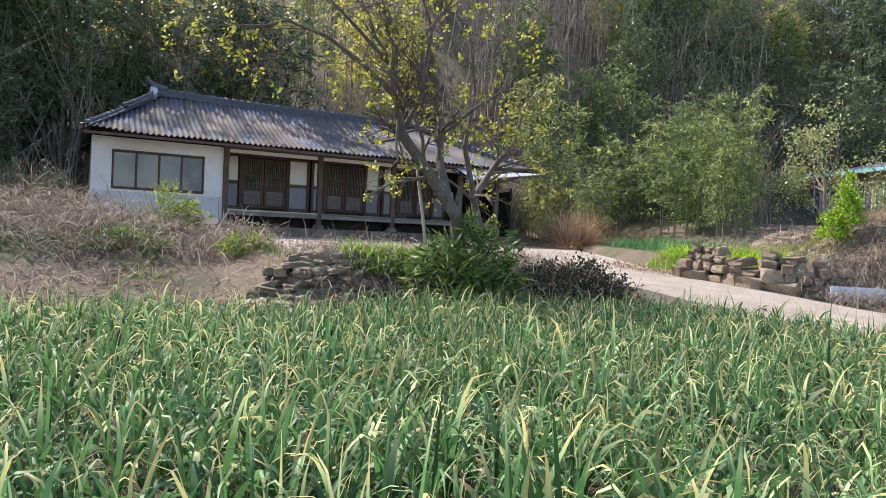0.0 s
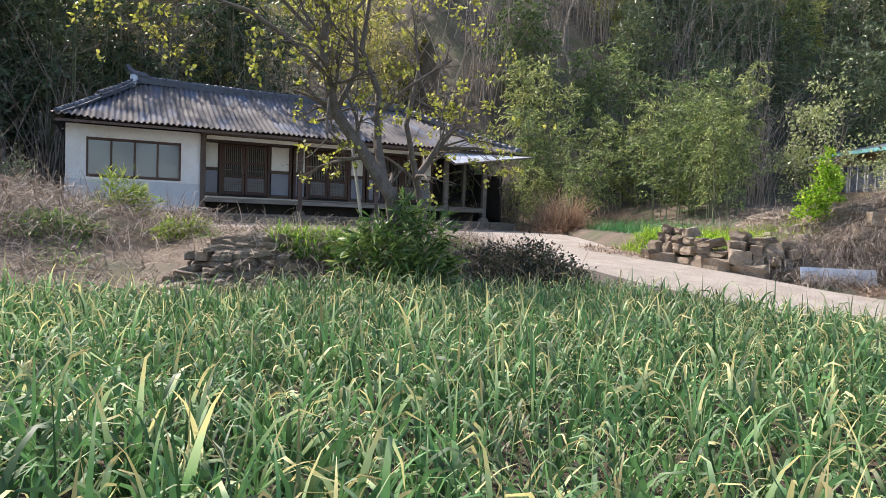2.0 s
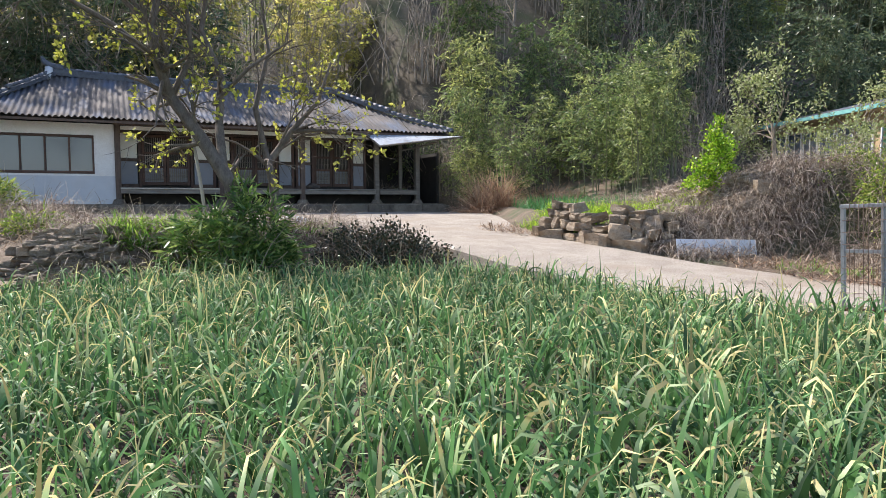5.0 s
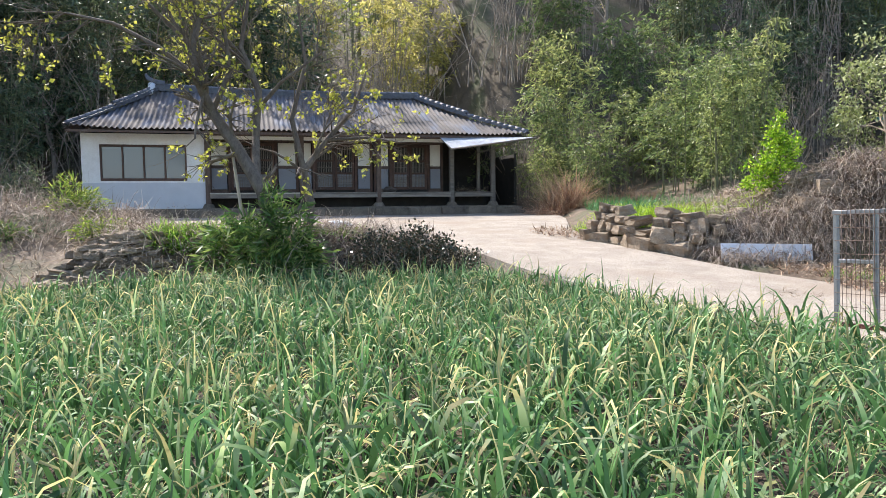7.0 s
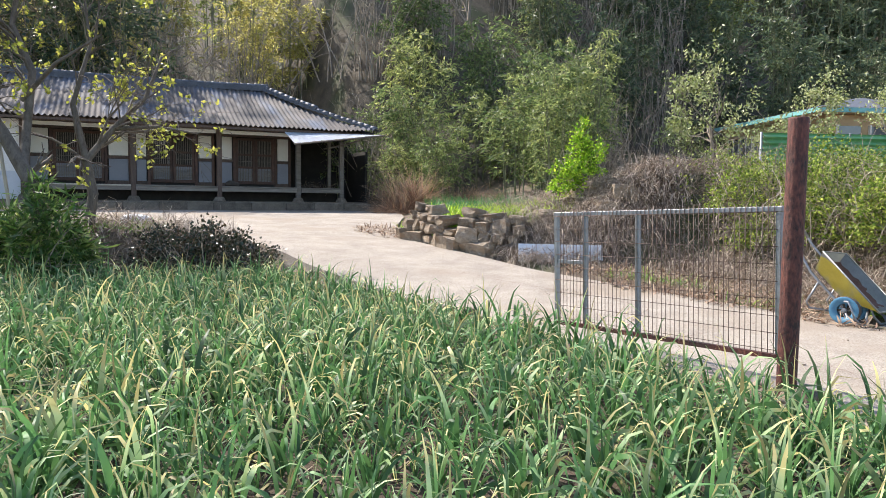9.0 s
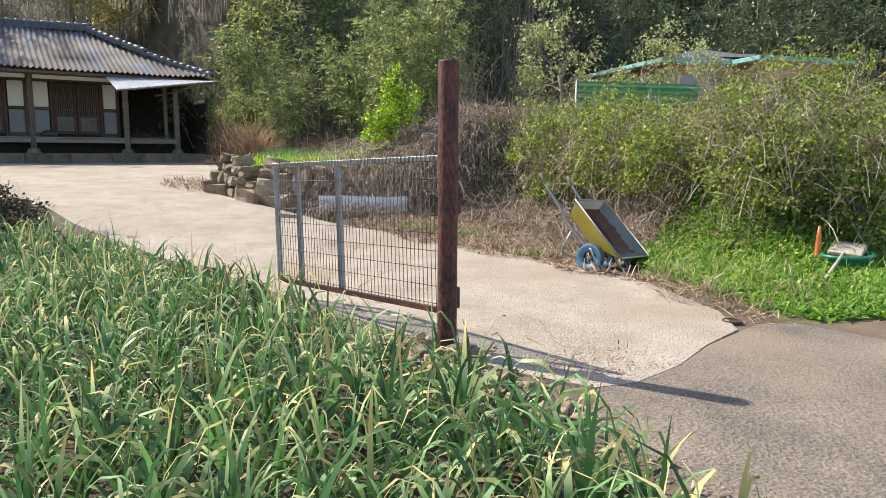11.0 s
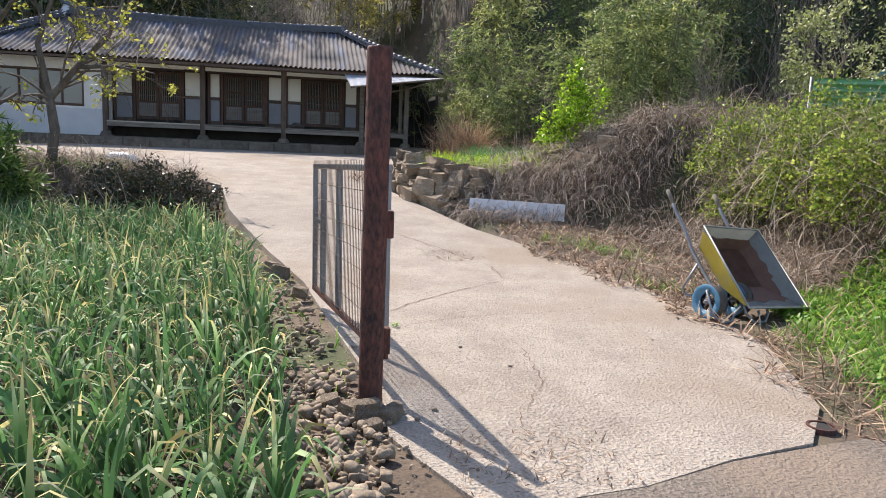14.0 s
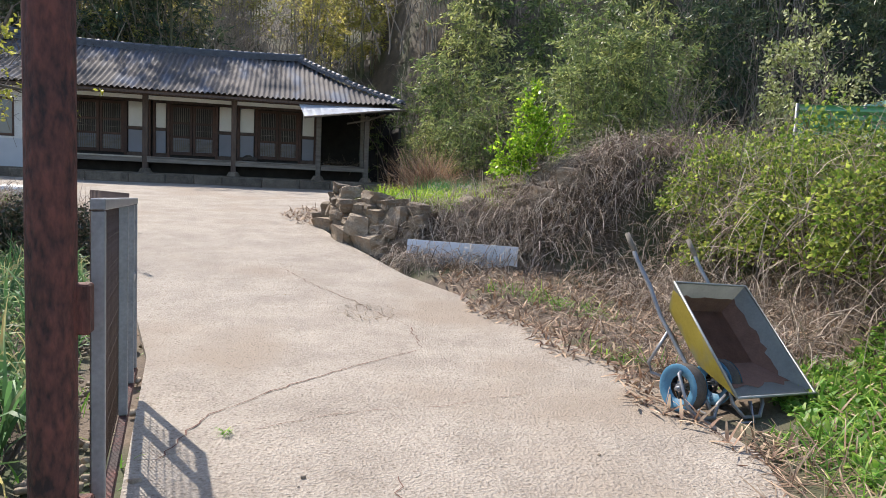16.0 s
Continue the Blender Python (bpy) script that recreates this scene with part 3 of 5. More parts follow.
# veranda floor planks, front edge beam
for a, c in ((4.98, 8.2), (8.36, 11.15), (11.3, 14.12), (14.3, 15.9)):
    for k in range(6):
        y0 = FY - 0.16 + k * 0.22
        hp("floor_plank", box(a, c, y0, y0 + 0.212, MARU - 0.05, MARU + random.uniform(-0.006, 0.006), bevel=0.006), "pale_wood" if (a < 5 and k == 0) else "grey_wood")
    hp("floor_beam", box(a, c, FY - 0.13, FY - 0.03, MARU - 0.2, MARU - 0.055, bevel=0.008), "grey_wood")
    # near-black sheet paints the shade under the veranda floor
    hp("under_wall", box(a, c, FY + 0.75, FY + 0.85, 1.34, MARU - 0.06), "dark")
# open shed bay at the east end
# near-black sheets stand in for the bay's unlit depth
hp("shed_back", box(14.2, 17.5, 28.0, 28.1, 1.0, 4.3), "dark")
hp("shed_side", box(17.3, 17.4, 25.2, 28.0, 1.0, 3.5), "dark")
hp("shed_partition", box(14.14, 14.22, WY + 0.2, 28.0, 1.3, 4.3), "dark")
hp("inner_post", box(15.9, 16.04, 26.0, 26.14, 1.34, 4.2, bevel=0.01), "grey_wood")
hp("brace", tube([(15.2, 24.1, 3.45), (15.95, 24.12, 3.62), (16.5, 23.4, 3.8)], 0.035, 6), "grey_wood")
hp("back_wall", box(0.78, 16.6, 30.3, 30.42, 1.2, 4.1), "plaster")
# near-black board: shade under the roof is put into its colour
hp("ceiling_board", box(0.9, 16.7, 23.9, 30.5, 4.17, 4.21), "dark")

# roof
EX0, EX1, EY0, EY1, RX0, RX1, RY, EZ, RZ = 0.42, 17.0, 23.15, 31.6, 2.9, 13.5, 27.4, 4.06, 6.02


def slope_z(v, x):
    lift = 0.10 * (max(0, 1 - (x - EX0) / 2.2) ** 2 + max(0, 1 - (EX1 - x) / 2.2) ** 2)
    return EZ + (RZ - EZ) * (0.8 * v + 0.2 * v * v) + lift * (1 - v)


def corrugated(front):
    """One long roof slope of corrugated sheets, cut by the hips, in three overlapping courses."""
    vs, fs = [], []
    step = 0.032
    cols = int((EX1 - EX0) / step)
    rows = [0, 0.17, 0.331, 0.335, 0.5, 0.661, 0.665, 0.83, 1.0]
    for i in range(cols + 1):
        x = EX0 + (EX1 - EX0) * i / cols
        vmax = min(1, (x - EX0) / (RX0 - EX0), (EX1 - x) / (EX1 - RX1))
        wave = 0.034 * math.cos(2 * math.pi * x / 0.177)
        for j, v in enumerate(rows):
            v = min(v, vmax)
            course = 0.018 * (3 - sum(v > q for q in (0.333, 0.663))) - 0.02 * ((v * 3) % 1)
            y = EY0 + (RY - EY0) * v if front else EY1 - (EY1 - RY) * v
            vs.append((x, y, slope_z(v, x) + wave + course + (0.012 * math.sin(x * 1.9 + int(v * 3) * 2))))
    m = len(rows)
    for i in range(cols):
        for j in range(m - 1):
            a = i * m + j
            if vs[a] == vs[a + 1] and vs[a + m] == vs[a + m + 1]:
                continue
            fs.append((a, a + m, a + m + 1, a + 1))
    return arrays("roof_slope", vs, fs, "slate", smooth=True)


def hip_end(ex, rx):
    vs, fs = [], []
    n = 120
    for i in range(n + 1):
        y = EY0 + (EY1 - EY0) * i / n
        vmax = min(1, (y - EY0) / (RY - EY0), (EY1 - y) / (EY1 - RY))
        for j in range(6):
            v = min(j / 5, vmax)
            vs.append((ex + (rx - ex) * v, y, EZ + (RZ - EZ) * (0.8 * v + 0.2 * v * v) + 0.02 * math.cos(2 * math.pi * y / 0.177)))
    for i in range(n):
        for j in range(5):
            a = i * 6 + j
            fs.append((a, a + 6, a + 7, a + 1))
    return arrays("roof_hip", vs, fs, "slate", smooth=True)


for ob in (corrugated(True), corrugated(False), hip_end(EX0, RX0), hip_end(EX1, RX1)):
    ob.parent = house
    ob.matrix_parent_inverse = house.matrix_basis.inverted()
# rafters under the front eave, sagging dark fascia
for k in range(34):
    xx = 0.6 + k * 0.485
    hp("rafter", tube([(xx, EY0 + 0.12, EZ - 0.08), (xx, EY0 + 1.5, EZ + 0.42)], 0.045, 6), "wood")
hp("fascia", box(EX0 + 0.1, EX1 - 0.1, EY0 + 0.05, EY0 + 0.09, EZ - 0.10, EZ - 0.02), "wood")

cap_bm = bmesh.new()
for k in range(7):
    a = math.pi * k / 6
    for s in (0, 1):
        cap_bm.verts.new((0.30 * s, 0.085 * math.cos(a) * (1 - 0.12 * s), 0.085 * math.sin(a) * (1 - 0.12 * s)))
cap_bm.verts.ensure_lookup_table()
for k in range(6):
    cap_bm.faces.new([cap_bm.verts[i] for i in (2 * k, 2 * k + 1, 2 * k + 3, 2 * k + 2)]).smooth = True
cap_bm.faces.new([cap_bm.verts[2 * k] for k in range(7)])
cap_bm.faces.new([cap_bm.verts[2 * k + 1] for k in range(7)][::-1])
cap_me = bpy.data.meshes.new("ridge_tile")
cap_bm.to_mesh(cap_me)
cap_bm.free()
cap_me.materials.append(M["tile"])


def tile_run(p, q, courses, sag):
    """A built-up ridge from p to q: courses of flat tiles crowned by half-round tiles."""
    p, q = Vector(p), Vector(q)
    d = q - p
    n = max(2, int(d.length / 0.28))
    ridge = bmesh.new()
    for c in range(courses):
        w = 0.17 - 0.02 * c
        pts = []
        for i in range(n + 1):
            t = i / n
            pts.append(p + d * t + Vector((0, 0, c * 0.075 - sag * math.sin(math.pi * t))))
        side = Vector((-d.y, d.x, 0)).normalized()
        for i in range(n):
            for s in (-1, 1):
                a, b = pts[i], pts[i + 1]
                o = [a + side * s * w, b + side * s * w * 0.97, b + side * s * w * 0.97 + Vector((0, 0, 0.05)), a + side * s * w + Vector((0, 0, 0.055))]
                mid = (o[0] + o[1]) / 2 - Vector((0, 0, 0.035))
                v = [ridge.verts.new(z) for z in (o[0], mid, o[1], o[2], o[3])]
                ridge.faces.new(v)
            v = [ridge.verts.new(z) for z in (pts[i] + side * w + Vector((0, 0, 0.055)), pts[i + 1] + side * w + Vector((0, 0, 0.05)), pts[i + 1] - side * w + Vector((0, 0, 0.05)), pts[i] - side * w + Vector((0, 0, 0.055)))]
            ridge.faces.new(v)
    hp("ridge_course", ridge, "tile", "built-up courses of dark ridge tiles")
    ang = math.atan2(d.y, d.x)
    tilt = -math.atan2(d.z, math.hypot(d.x, d.y))
    for i in range(n):
        t = i / n
        ob = new("ridge_tile", cap_me)
        ob.parent = house
        ob.matrix_parent_inverse = house.matrix_basis.inverted()
        at = p + d * t + Vector((0, 0, courses * 0.075 - 0.01 - sag * math.sin(math.pi * t)))
        ob.matrix_basis = Matrix.Translation(at) @ Euler((random.uniform(-0.05, 0.05), tilt + random.uniform(-0.03, 0.03), ang + random.uniform(-0.05, 0.05))).to_matrix().to_4x4()


tile_run((RX0 - 0.15, RY, RZ + 0.02), (RX1 + 0.15, RY, RZ + 0.02), 3, 0.10)
for ex, rx in ((EX0, RX0), (EX1, RX1)):
    tile_run((ex + 0.12, EY0 + 0.12, EZ + 0.13), ((ex + rx) / 2, (EY0 + RY) / 2, (EZ + RZ) / 2 + 0.02), 1, 0.02)
    tile_run(((ex + rx) / 2, (EY0 + RY) / 2, (EZ + RZ) / 2 + 0.02), (rx, RY, RZ + 0.05), 2, 0.03)
# upswept ridge end ornament
hp("ridge_finial", tube([(3.25, RY, RZ + 0.28), (2.85, RY, RZ + 0.34), (2.62, RY, RZ + 0.5), (2.55, RY, RZ + 0.66)], [0.13, 0.12, 0.09, 0.05], 7), "tile", "upturned ridge-end tile")
hp("gable_infill", tube([(2.75, RY - 0.45, RZ - 0.15), (2.8, RY, RZ + 0.25), (2.75, RY + 0.45, RZ - 0.15)], [0.1, 0.16, 0.1], 6), "dado")

# tilted sheet-metal awning over the shed bay
aw = bmesh.new()
na = 24
top = [Vector((13.45 + 3.4 * k / na, 23.28, 3.98 + 0.05 * k / na)) for k in range(na + 1)]
bot = [Vector((13.62 + 3.4 * k / na, 22.2, 3.47 + 0.47 * k / na + 0.012 * (k % 2))) for k in range(na + 1)]
vt, vb = [aw.verts.new(p) for p in top], [aw.verts.new(p) for p in bot]
for k in range(na):
    aw.faces.new((vb[k], vb[k + 1], vt[k + 1], vt[k]))
bmesh.ops.solidify(aw, geom=list(aw.faces), thickness=0.02)
hp("awning_sheet", aw, "tin", "pale sheet-metal awning with rusty patches")
hp("awning_edge", tube([bot[0] + Vector((0, -0.01, -0.03)), bot[-1] + Vector((0, -0.01, -0.03))], 0.035, 4), "grey_wood")
for k in range(7):
    t = k / 6
    hp("awning_rafter", tube([Vector((13.65 + 3.3 * t, 22.25, 3.42 + 0.47 * t)), Vector((13.8 + 3.1 * t, 24.15, 3.96 + 0.03 * t))], 0.03, 5), "grey_wood")

# dry straw bundles lying on the shed bench, and things left on the veranda
n = 260
sb = np.stack([RNG.uniform(14.4, 15.7, n), RNG.uniform(24.2, 24.7, n), RNG.uniform(MARU + 0.01, MARU + 0.16, n)], 1)
tagged(blades("straw_heap", sb, rand_dirs(n, 0.1) * [1, 0.5, 0.25], RNG.uniform(0.2, 0.5, n), np.full(n, 0.012), np.full(n, 0.15), "straw", 3), "heap of dry straw on the veranda bench", "straw", kind="stuff")
b = bmesh.new()
bmesh.ops.create_icosphere(b, subdivisions=2, radius=0.22, matrix=pose(11.75, 24.6, MARU + 0.1) @ Matrix.Diagonal((1.3, 0.8, 0.55, 1)))
for v in b.verts:
    v.co += Vector((0, 0, 0.03 * math.sin(14 * v.co.x + 9 * v.co.y)))
tagged(part("cloth_bundle", b, "rubber"), "dark crumpled bundle on the veranda floor", "bundle")

# ---- gate post and gate ----
post = thing("gate_post", "rust-red round steel gate post with open top", "post", (12.375, 0.635, 0))
b = bmesh.new()
ring = [[b.verts.new((r * math.cos(6.28319 * k / 28), r * math.sin(6.28319 * k / 28), z)) for k in range(28)] for r, z in ((0.072, -0.15), (0.072, 2.08), (0.069, 2.095), (0.062, 2.095), (0.062, 1.7))]
for r, s in zip(ring, ring[1:]):
    for k in range(28):
        b.faces.new((r[k], r[(k + 1) % 28], s[(k + 1) % 28], s[k])).smooth = True
part("tube", b, "rust", post)
for z in (0.32, 1.02):
    part("hinge", box(0.05, 0.11, -0.01, 0.05, z, z + 0.16, bevel=0.006), "rust", post)
gate = thing("mesh_gate", "open grey steel-framed gate with rusty wire mesh", "gate", (12.47, 0.78, 0.12))
ga = Vector((12.47, 0.78))
gd = Vector((12.09, 3.24)) - ga
GL = gd.length
gate.rotation_euler = (0, 0.04, math.atan2(gd.y, gd.x))
GT, GB = 1.30, 0.17
for xx, nm in ((0.0, "stile"), (GL, "stile"), (GL - 0.42, "bar"), (GL - 1.1, "bar")):
    part(nm, box(xx - 0.022, xx + 0.022, -0.022, 0.022, GB, GT - 0.02, bevel=0.004), "galv", gate)
part("top_rail", box(-0.03, GL + 0.03, -0.024, 0.024, GT - 0.018, GT + 0.022, bevel=0.004), "galv", gate)
part("mid_rail", box(GL - 0.40, GL - 0.02, -0.015, 0.015, 0.78, 0.82, bevel=0.004), "galv", gate)
part("bottom_rail", box(-0.02, GL + 0.02, -0.022, 0.022, GB - 0.045, GB - 0.003, bevel=0.004), "rust", gate, "rusty bottom rail")
wv, wh = tube([(0, 0, GB), (0, 0, GT + 0.05)], 0.0028, 4), tube([(0, 0, 0), (GL, 0, 0)], 0.0028, 4)
wires = []
for bmx, nm in ((wv, "vertical_wire"), (wh, "cross_wire")):
    wires.append(part(nm, bmx, "wire", gate))
for k in range(1, 50):
    o = wires[0].copy()
    scene.collection.objects.link(o)
    o.location = (0.03 + k * (GL - 0.06) / 50, 0.027, 0)
wires[0].location = (0.03, 0.027, 0)
for k in range(1, 9):
    o = wires[1].copy()
    scene.collection.objects.link(o)
    o.location = (0, 0.027, GB + 0.03 + k * 0.135)
wires[1].location = (0, 0.027, GB + 0.03)

# ---- wheelbarrow, tipped up on its nose ----
wb = thing("wheelbarrow", "yellow two-wheeled barrow tipped on its nose, tray caked with mud", "wheelbarrow", (16.09, 2.46, 0))
bl = Vector((0.02, -0.13, 0.17))
wu = Vector((0.956, 0.291, -0.075)).normalized()
wv3 = Vector((-0.2, 0.66, 0.70))
wv3 = (wv3 - wu * wu.dot(wv3))
HL = wv3.length
wv3.normalize()
wn3 = wu.cross(wv3)


def W(a, b, c):
    """Barrow coordinates: a across, b up the rim, c out of the tray's mouth."""
    return bl + wu * a + wv3 * b + wn3 * c


rim = [(0, 0, 0), (0.90, 0, 0), (0.87, HL, 0), (0.03, HL, 0)]
low = [(0.13, 0.40, -0.24), (0.77, 0.40, -0.24), (0.76, HL - 0.09, -0.24), (0.14, HL - 0.09, -0.24)]
for k in range(4):
    b = bmesh.new()
    v = [b.verts.new(W(*p)) for p in (rim[k], rim[(k + 1) % 4], low[(k + 1) % 4], low[k])]
    b.faces.new(v)
    bmesh.ops.solidify(b, geom=list(b.faces), thickness=0.004)
    part("tray_side", b, "tray", wb)
b = bmesh.new()
b.faces.new([b.verts.new(W(*p)) for p in low])
bmesh.ops.solidify(b, geom=list(b.faces), thickness=0.004)
part("tray_floor", b, "mud", wb, "tray floor caked with mud")
# outer skin of the flank, painted
b = bmesh.new()
b.faces.new([b.verts.new(W(*p)) for p in ((-0.006, 0.0, -0.002), (0.034, HL, -0.002), (0.133, HL - 0.08, -0.242), (0.122, 0.40, -0.242))])
bmesh.ops.solidify(b, geom=list(b.faces), thickness=-0.003)
part("flank", b, "yellow", wb, "faded yellow flank")
# mud lining, ragged at its upper edge
for (p0, p1, q1, q0), nn in (((rim[1], rim[2], low[2], low[1]), 14), ((rim[0], rim[1], low[1], low[0]), 10), ((rim[2], rim[3], low[3], low[2]), 10), ((rim[3], rim[0], low[0], low[3]), 14)):
    b = bmesh.new()
    lo_v, hi_v = [], []
    for k in range(nn + 1):
        t = k / nn
        rp, lp = W(*p0).lerp(W(*p1), t), W(*q0).lerp(W(*q1), t)
        c = W(0.35, HL / 2, 0.1)
        off = (c - rp).normalized() * 0.006
        lo_v.append(b.verts.new(lp + off))
        hi_v.append(b.verts.new(lp.lerp(rp, 0.42 + 0.16 * random.random() + 0.2 * (p0 == rim[0])) + off))
    for k in range(nn):
        b.faces.new((lo_v[k], lo_v[k + 1], hi_v[k + 1], hi_v[k]))
    part("mud_lining", b, "mud", wb)
part("rim_bar", tube([W(*p) for p in rim + [rim[0]]], 0.011, 6), "tray", wb)
for s in (0.08, 0.82):
    part("handle", tube([W(s, -0.02, -0.30), W(s, 0.25, -0.30), W(s, HL - 0.1, -0.30), W(s - 0.02, HL + 0.14, -0.24), W(s - 0.03, HL + 0.38, -0.22), W(s - 0.05, HL + 0.56, -0.18)], 0.017, 8), "galv", wb)
    part("grip", tube([W(s - 0.035, HL + 0.46, -0.202), W(s - 0.055, HL + 0.62, -0.165)], 0.021, 8), "grey_wood", wb)
    part("leg", tube([W(s, HL - 0.25, -0.31), W(s - 0.04, HL - 0.36, -0.58), W(s - 0.04, HL - 0.44, -0.6), W(s, 0.22, -0.31)], 0.014, 6), "galv", wb)
    part("nose_hoop", tube([W(s, 0.25, -0.31), W(s - 0.1, 0.10, -0.34), W(s - 0.08, -0.10, -0.20), W(s + 0.03, -0.16, -0.05), W(s + 0.06, -0.02, -0.02)], 0.013, 6), "galv", wb)
for c0 in (-0.31, 0.05):
    part("front_loop", tube([W(c0 + 0.36, 0.42, -0.3), (c0 - 0.03, 0.02, 0.30), (c0 + 0.0, -0.05, 0.10), (c0 + 0.07, -0.09, 0.018), (c0 + 0.20, -0.08, 0.018), (c0 + 0.26, -0.02, 0.09), W(c0 + 0.42, 0.1, -0.12)], 0.014, 7), "galv", wb)
part("cross_bar", tube([W(0.02, -0.15, -0.12), W(0.88, -0.15, -0.12)], 0.012, 6), "galv", wb)
part("axle", tube([(-0.31, 0.10, 0.172), (0.23, 0.285, 0.168)], 0.014, 6), "galv", wb)
ax = wu.copy()
for c in (Vector((-0.23, 0.13, 0.172)), Vector((0.13, 0.25, 0.168))):
    turn = Matrix.Translation(c) @ ax.to_track_quat("Z", "Y").to_matrix().to_4x4()
    wheel = bmesh.new()
    prof = [(0.94 * pr, ph) for pr, ph in [(0.115, -0.045), (0.15, -0.06), (0.178, -0.045), (0.186, 0.0), (0.178, 0.045), (0.15, 0.06), (0.115, 0.04), (0.108, 0)]]
    rings = [[wheel.verts.new(turn @ Vector((r * math.cos(6.28319 * k / 24), r * math.sin(6.28319 * k / 24), h))) for r, h in prof] for k in range(24)]
    for k in range(24):
        for j in range(8):
            wheel.faces.new((rings[k][j], rings[(k + 1) % 24][j], rings[(k + 1) % 24][(j + 1) % 8], rings[k][(j + 1) % 8])).smooth = True
    wo = part("wheel", wheel, "rubber", wb, "muddy rubber wheel with blue sidewall")
    for s in (-1, 1):
        rimb = bmesh.new()
        r1 = [[rimb.verts.new(turn @ Vector((r * math.cos(6.28319 * k / 24), r * math.sin(6.28319 * k / 24), s * h))) for r, h in ((0.085, 0.03), (0.112, 0.05), (0.152, 0.064), (0.168, 0.056))] for k in range(24)]
        for k in range(24):
            for j in range(3):
                rimb.faces.new((r1[k][j], r1[(k + 1) % 24][j], r1[(k + 1) % 24][j + 1], r1[k][j + 1])).smooth = True
        part("rim", rimb, "blue", wo, "scuffed blue rim")
    for k in range(5):
        a = 6.28319 * k / 5
        part("spoke", tube([turn @ Vector((0.02 * math.cos(a), 0.02 * math.sin(a), 0)), turn @ Vector((0.115 * math.cos(a), 0.115 * math.sin(a), 0))], 0.014, 5), "rubber", wo)
    part("hub", tube([turn @ Vector((0, 0, -0.05)), turn @ Vector((0, 0, 0.05))], 0.03, 8), "galv", wo)

# ---- stones ----
def rock(seed):
    """An angular block with chipped corners and uneven faces."""
    b = bmesh.new()
    bmesh.ops.create_cube(b, size=1.7)
    bmesh.ops.subdivide_edges(b, edges=list(b.edges), cuts=2, use_grid_fill=True)
    rs = random.Random(seed)
    cuts = [(Vector((rs.gauss(0, 1), rs.gauss(0, 1), rs.gauss(0, 1))).normalized(), rs.uniform(0.92, 1.22)) for _ in range(8)]
    for v in b.verts:
        for nn, dd in cuts:
            over = v.co.dot(nn) - dd
            if over > 0:
                v.co -= nn * over
        v.co += 0.22 * noise.noise_vector(v.co * 1.3 + Vector((seed * 3.1, 0, 0)))
    me = bpy.data.meshes.new("stone")
    b.to_mesh(me)
    b.free()
    me.materials.append(M["stone"])
    return me


ROCKS = [rock(s) for s in range(7)]


def put_stone(parent, x, y, z, sx, sy, sz, rz, name="stone"):
    ob = new(name, random.choice(ROCKS))
    ob.parent = parent
    ob.matrix_parent_inverse = parent.matrix_basis.inverted()
    ob.matrix_basis = pose(x, y, z, random.uniform(-12, 12), random.uniform(-12, 12), rz) @ Matrix.Diagonal((sx, sy, sz, 1))
    return ob


east_wall = tagged(thing("stone_wall", "dry-stacked fieldstone retaining wall along the drive", "wall", (14.2, 9.8, 0.4)), kind="structure")
line = [(13.85, 11.8), (13.95, 10.9), (14.15, 9.95), (14.5, 9.35), (14.95, 9.0), (15.6, 8.75), (16.4, 8.45)]
lens = [0]
for p, q in zip(line, line[1:]):
    lens.append(lens[-1] + math.dist(p, q))
for course, (z0, hgt) in enumerate(((0.12, 0.34), (0.42, 0.26), (0.63, 0.24), (0.82, 0.2))):
    s = 0.1 * course
    while s < lens[-1] - 0.1:
        w = random.uniform(0.2, 0.6) * (1.35 if course == 0 else 0.85)
        i = max(k for k in range(len(lens) - 1) if lens[k] <= s)
        t = (s - lens[i]) / (lens[i + 1] - lens[i])
        x, y = line[i][0] + t * (line[i + 1][0] - line[i][0]), line[i][1] + t * (line[i + 1][1] - line[i][1])
        ang = math.degrees(math.atan2(line[i + 1][1] - line[i][1], line[i + 1][0] - line[i][0]))
        gz = drive_height(x, y)
        if i <= 3 and not (course == 3 and random.random() < 0.55):
            put_stone(east_wall, x + 0.10 * course + random.uniform(-0.05, 0.1), y + 0.05 * course + random.uniform(-0.05, 0.05), max(gz, 0.1) + (z0 - 0.1) * (1.0 if y > 9 else 0.8), w * random.uniform(0.4, 0.62), random.uniform(0.18, 0.3), hgt * 0.95 * random.uniform(0.4, 0.8), ang + random.uniform(-25, 25))
        s += w * 0.95
west_wall = tagged(thing("stone_heap", "collapsed stack of flat fieldstones at the field's far edge", "stones", (3.6, 10.4, 0.3)))
for k in range(130):
    x = random.gauss(3.95, 0.5)
    y = random.uniform(9.9, 10.75)
    h = 0.1 * max(0, 1 - ((x - 3.95) / 1.1) ** 2) * max(0, 1 - ((y - 10.75) / 0.75) ** 2)
    w = random.uniform(0.09, 0.27)
    put_stone(west_wall, x, y, float(land(x, y)) + 0.03 + h * random.uniform(0.6, 1.0), w, w * 0.75, random.uniform(0.04, 0.085), random.uniform(0, 180))
for k in range(9):
    put_stone(west_wall, 3.3 + 0.28 * k + random.uniform(-0.1, 0.1), 9.85 + random.uniform(-0.05, 0.1), 0.14, 0.2, 0.15, 0.12, random.uniform(0, 180))
heap = tagged(thing("vine_covered_heap", "tall heap of stones overgrown by dead vines", "stones", (17.6, 10.3, 1.2)))
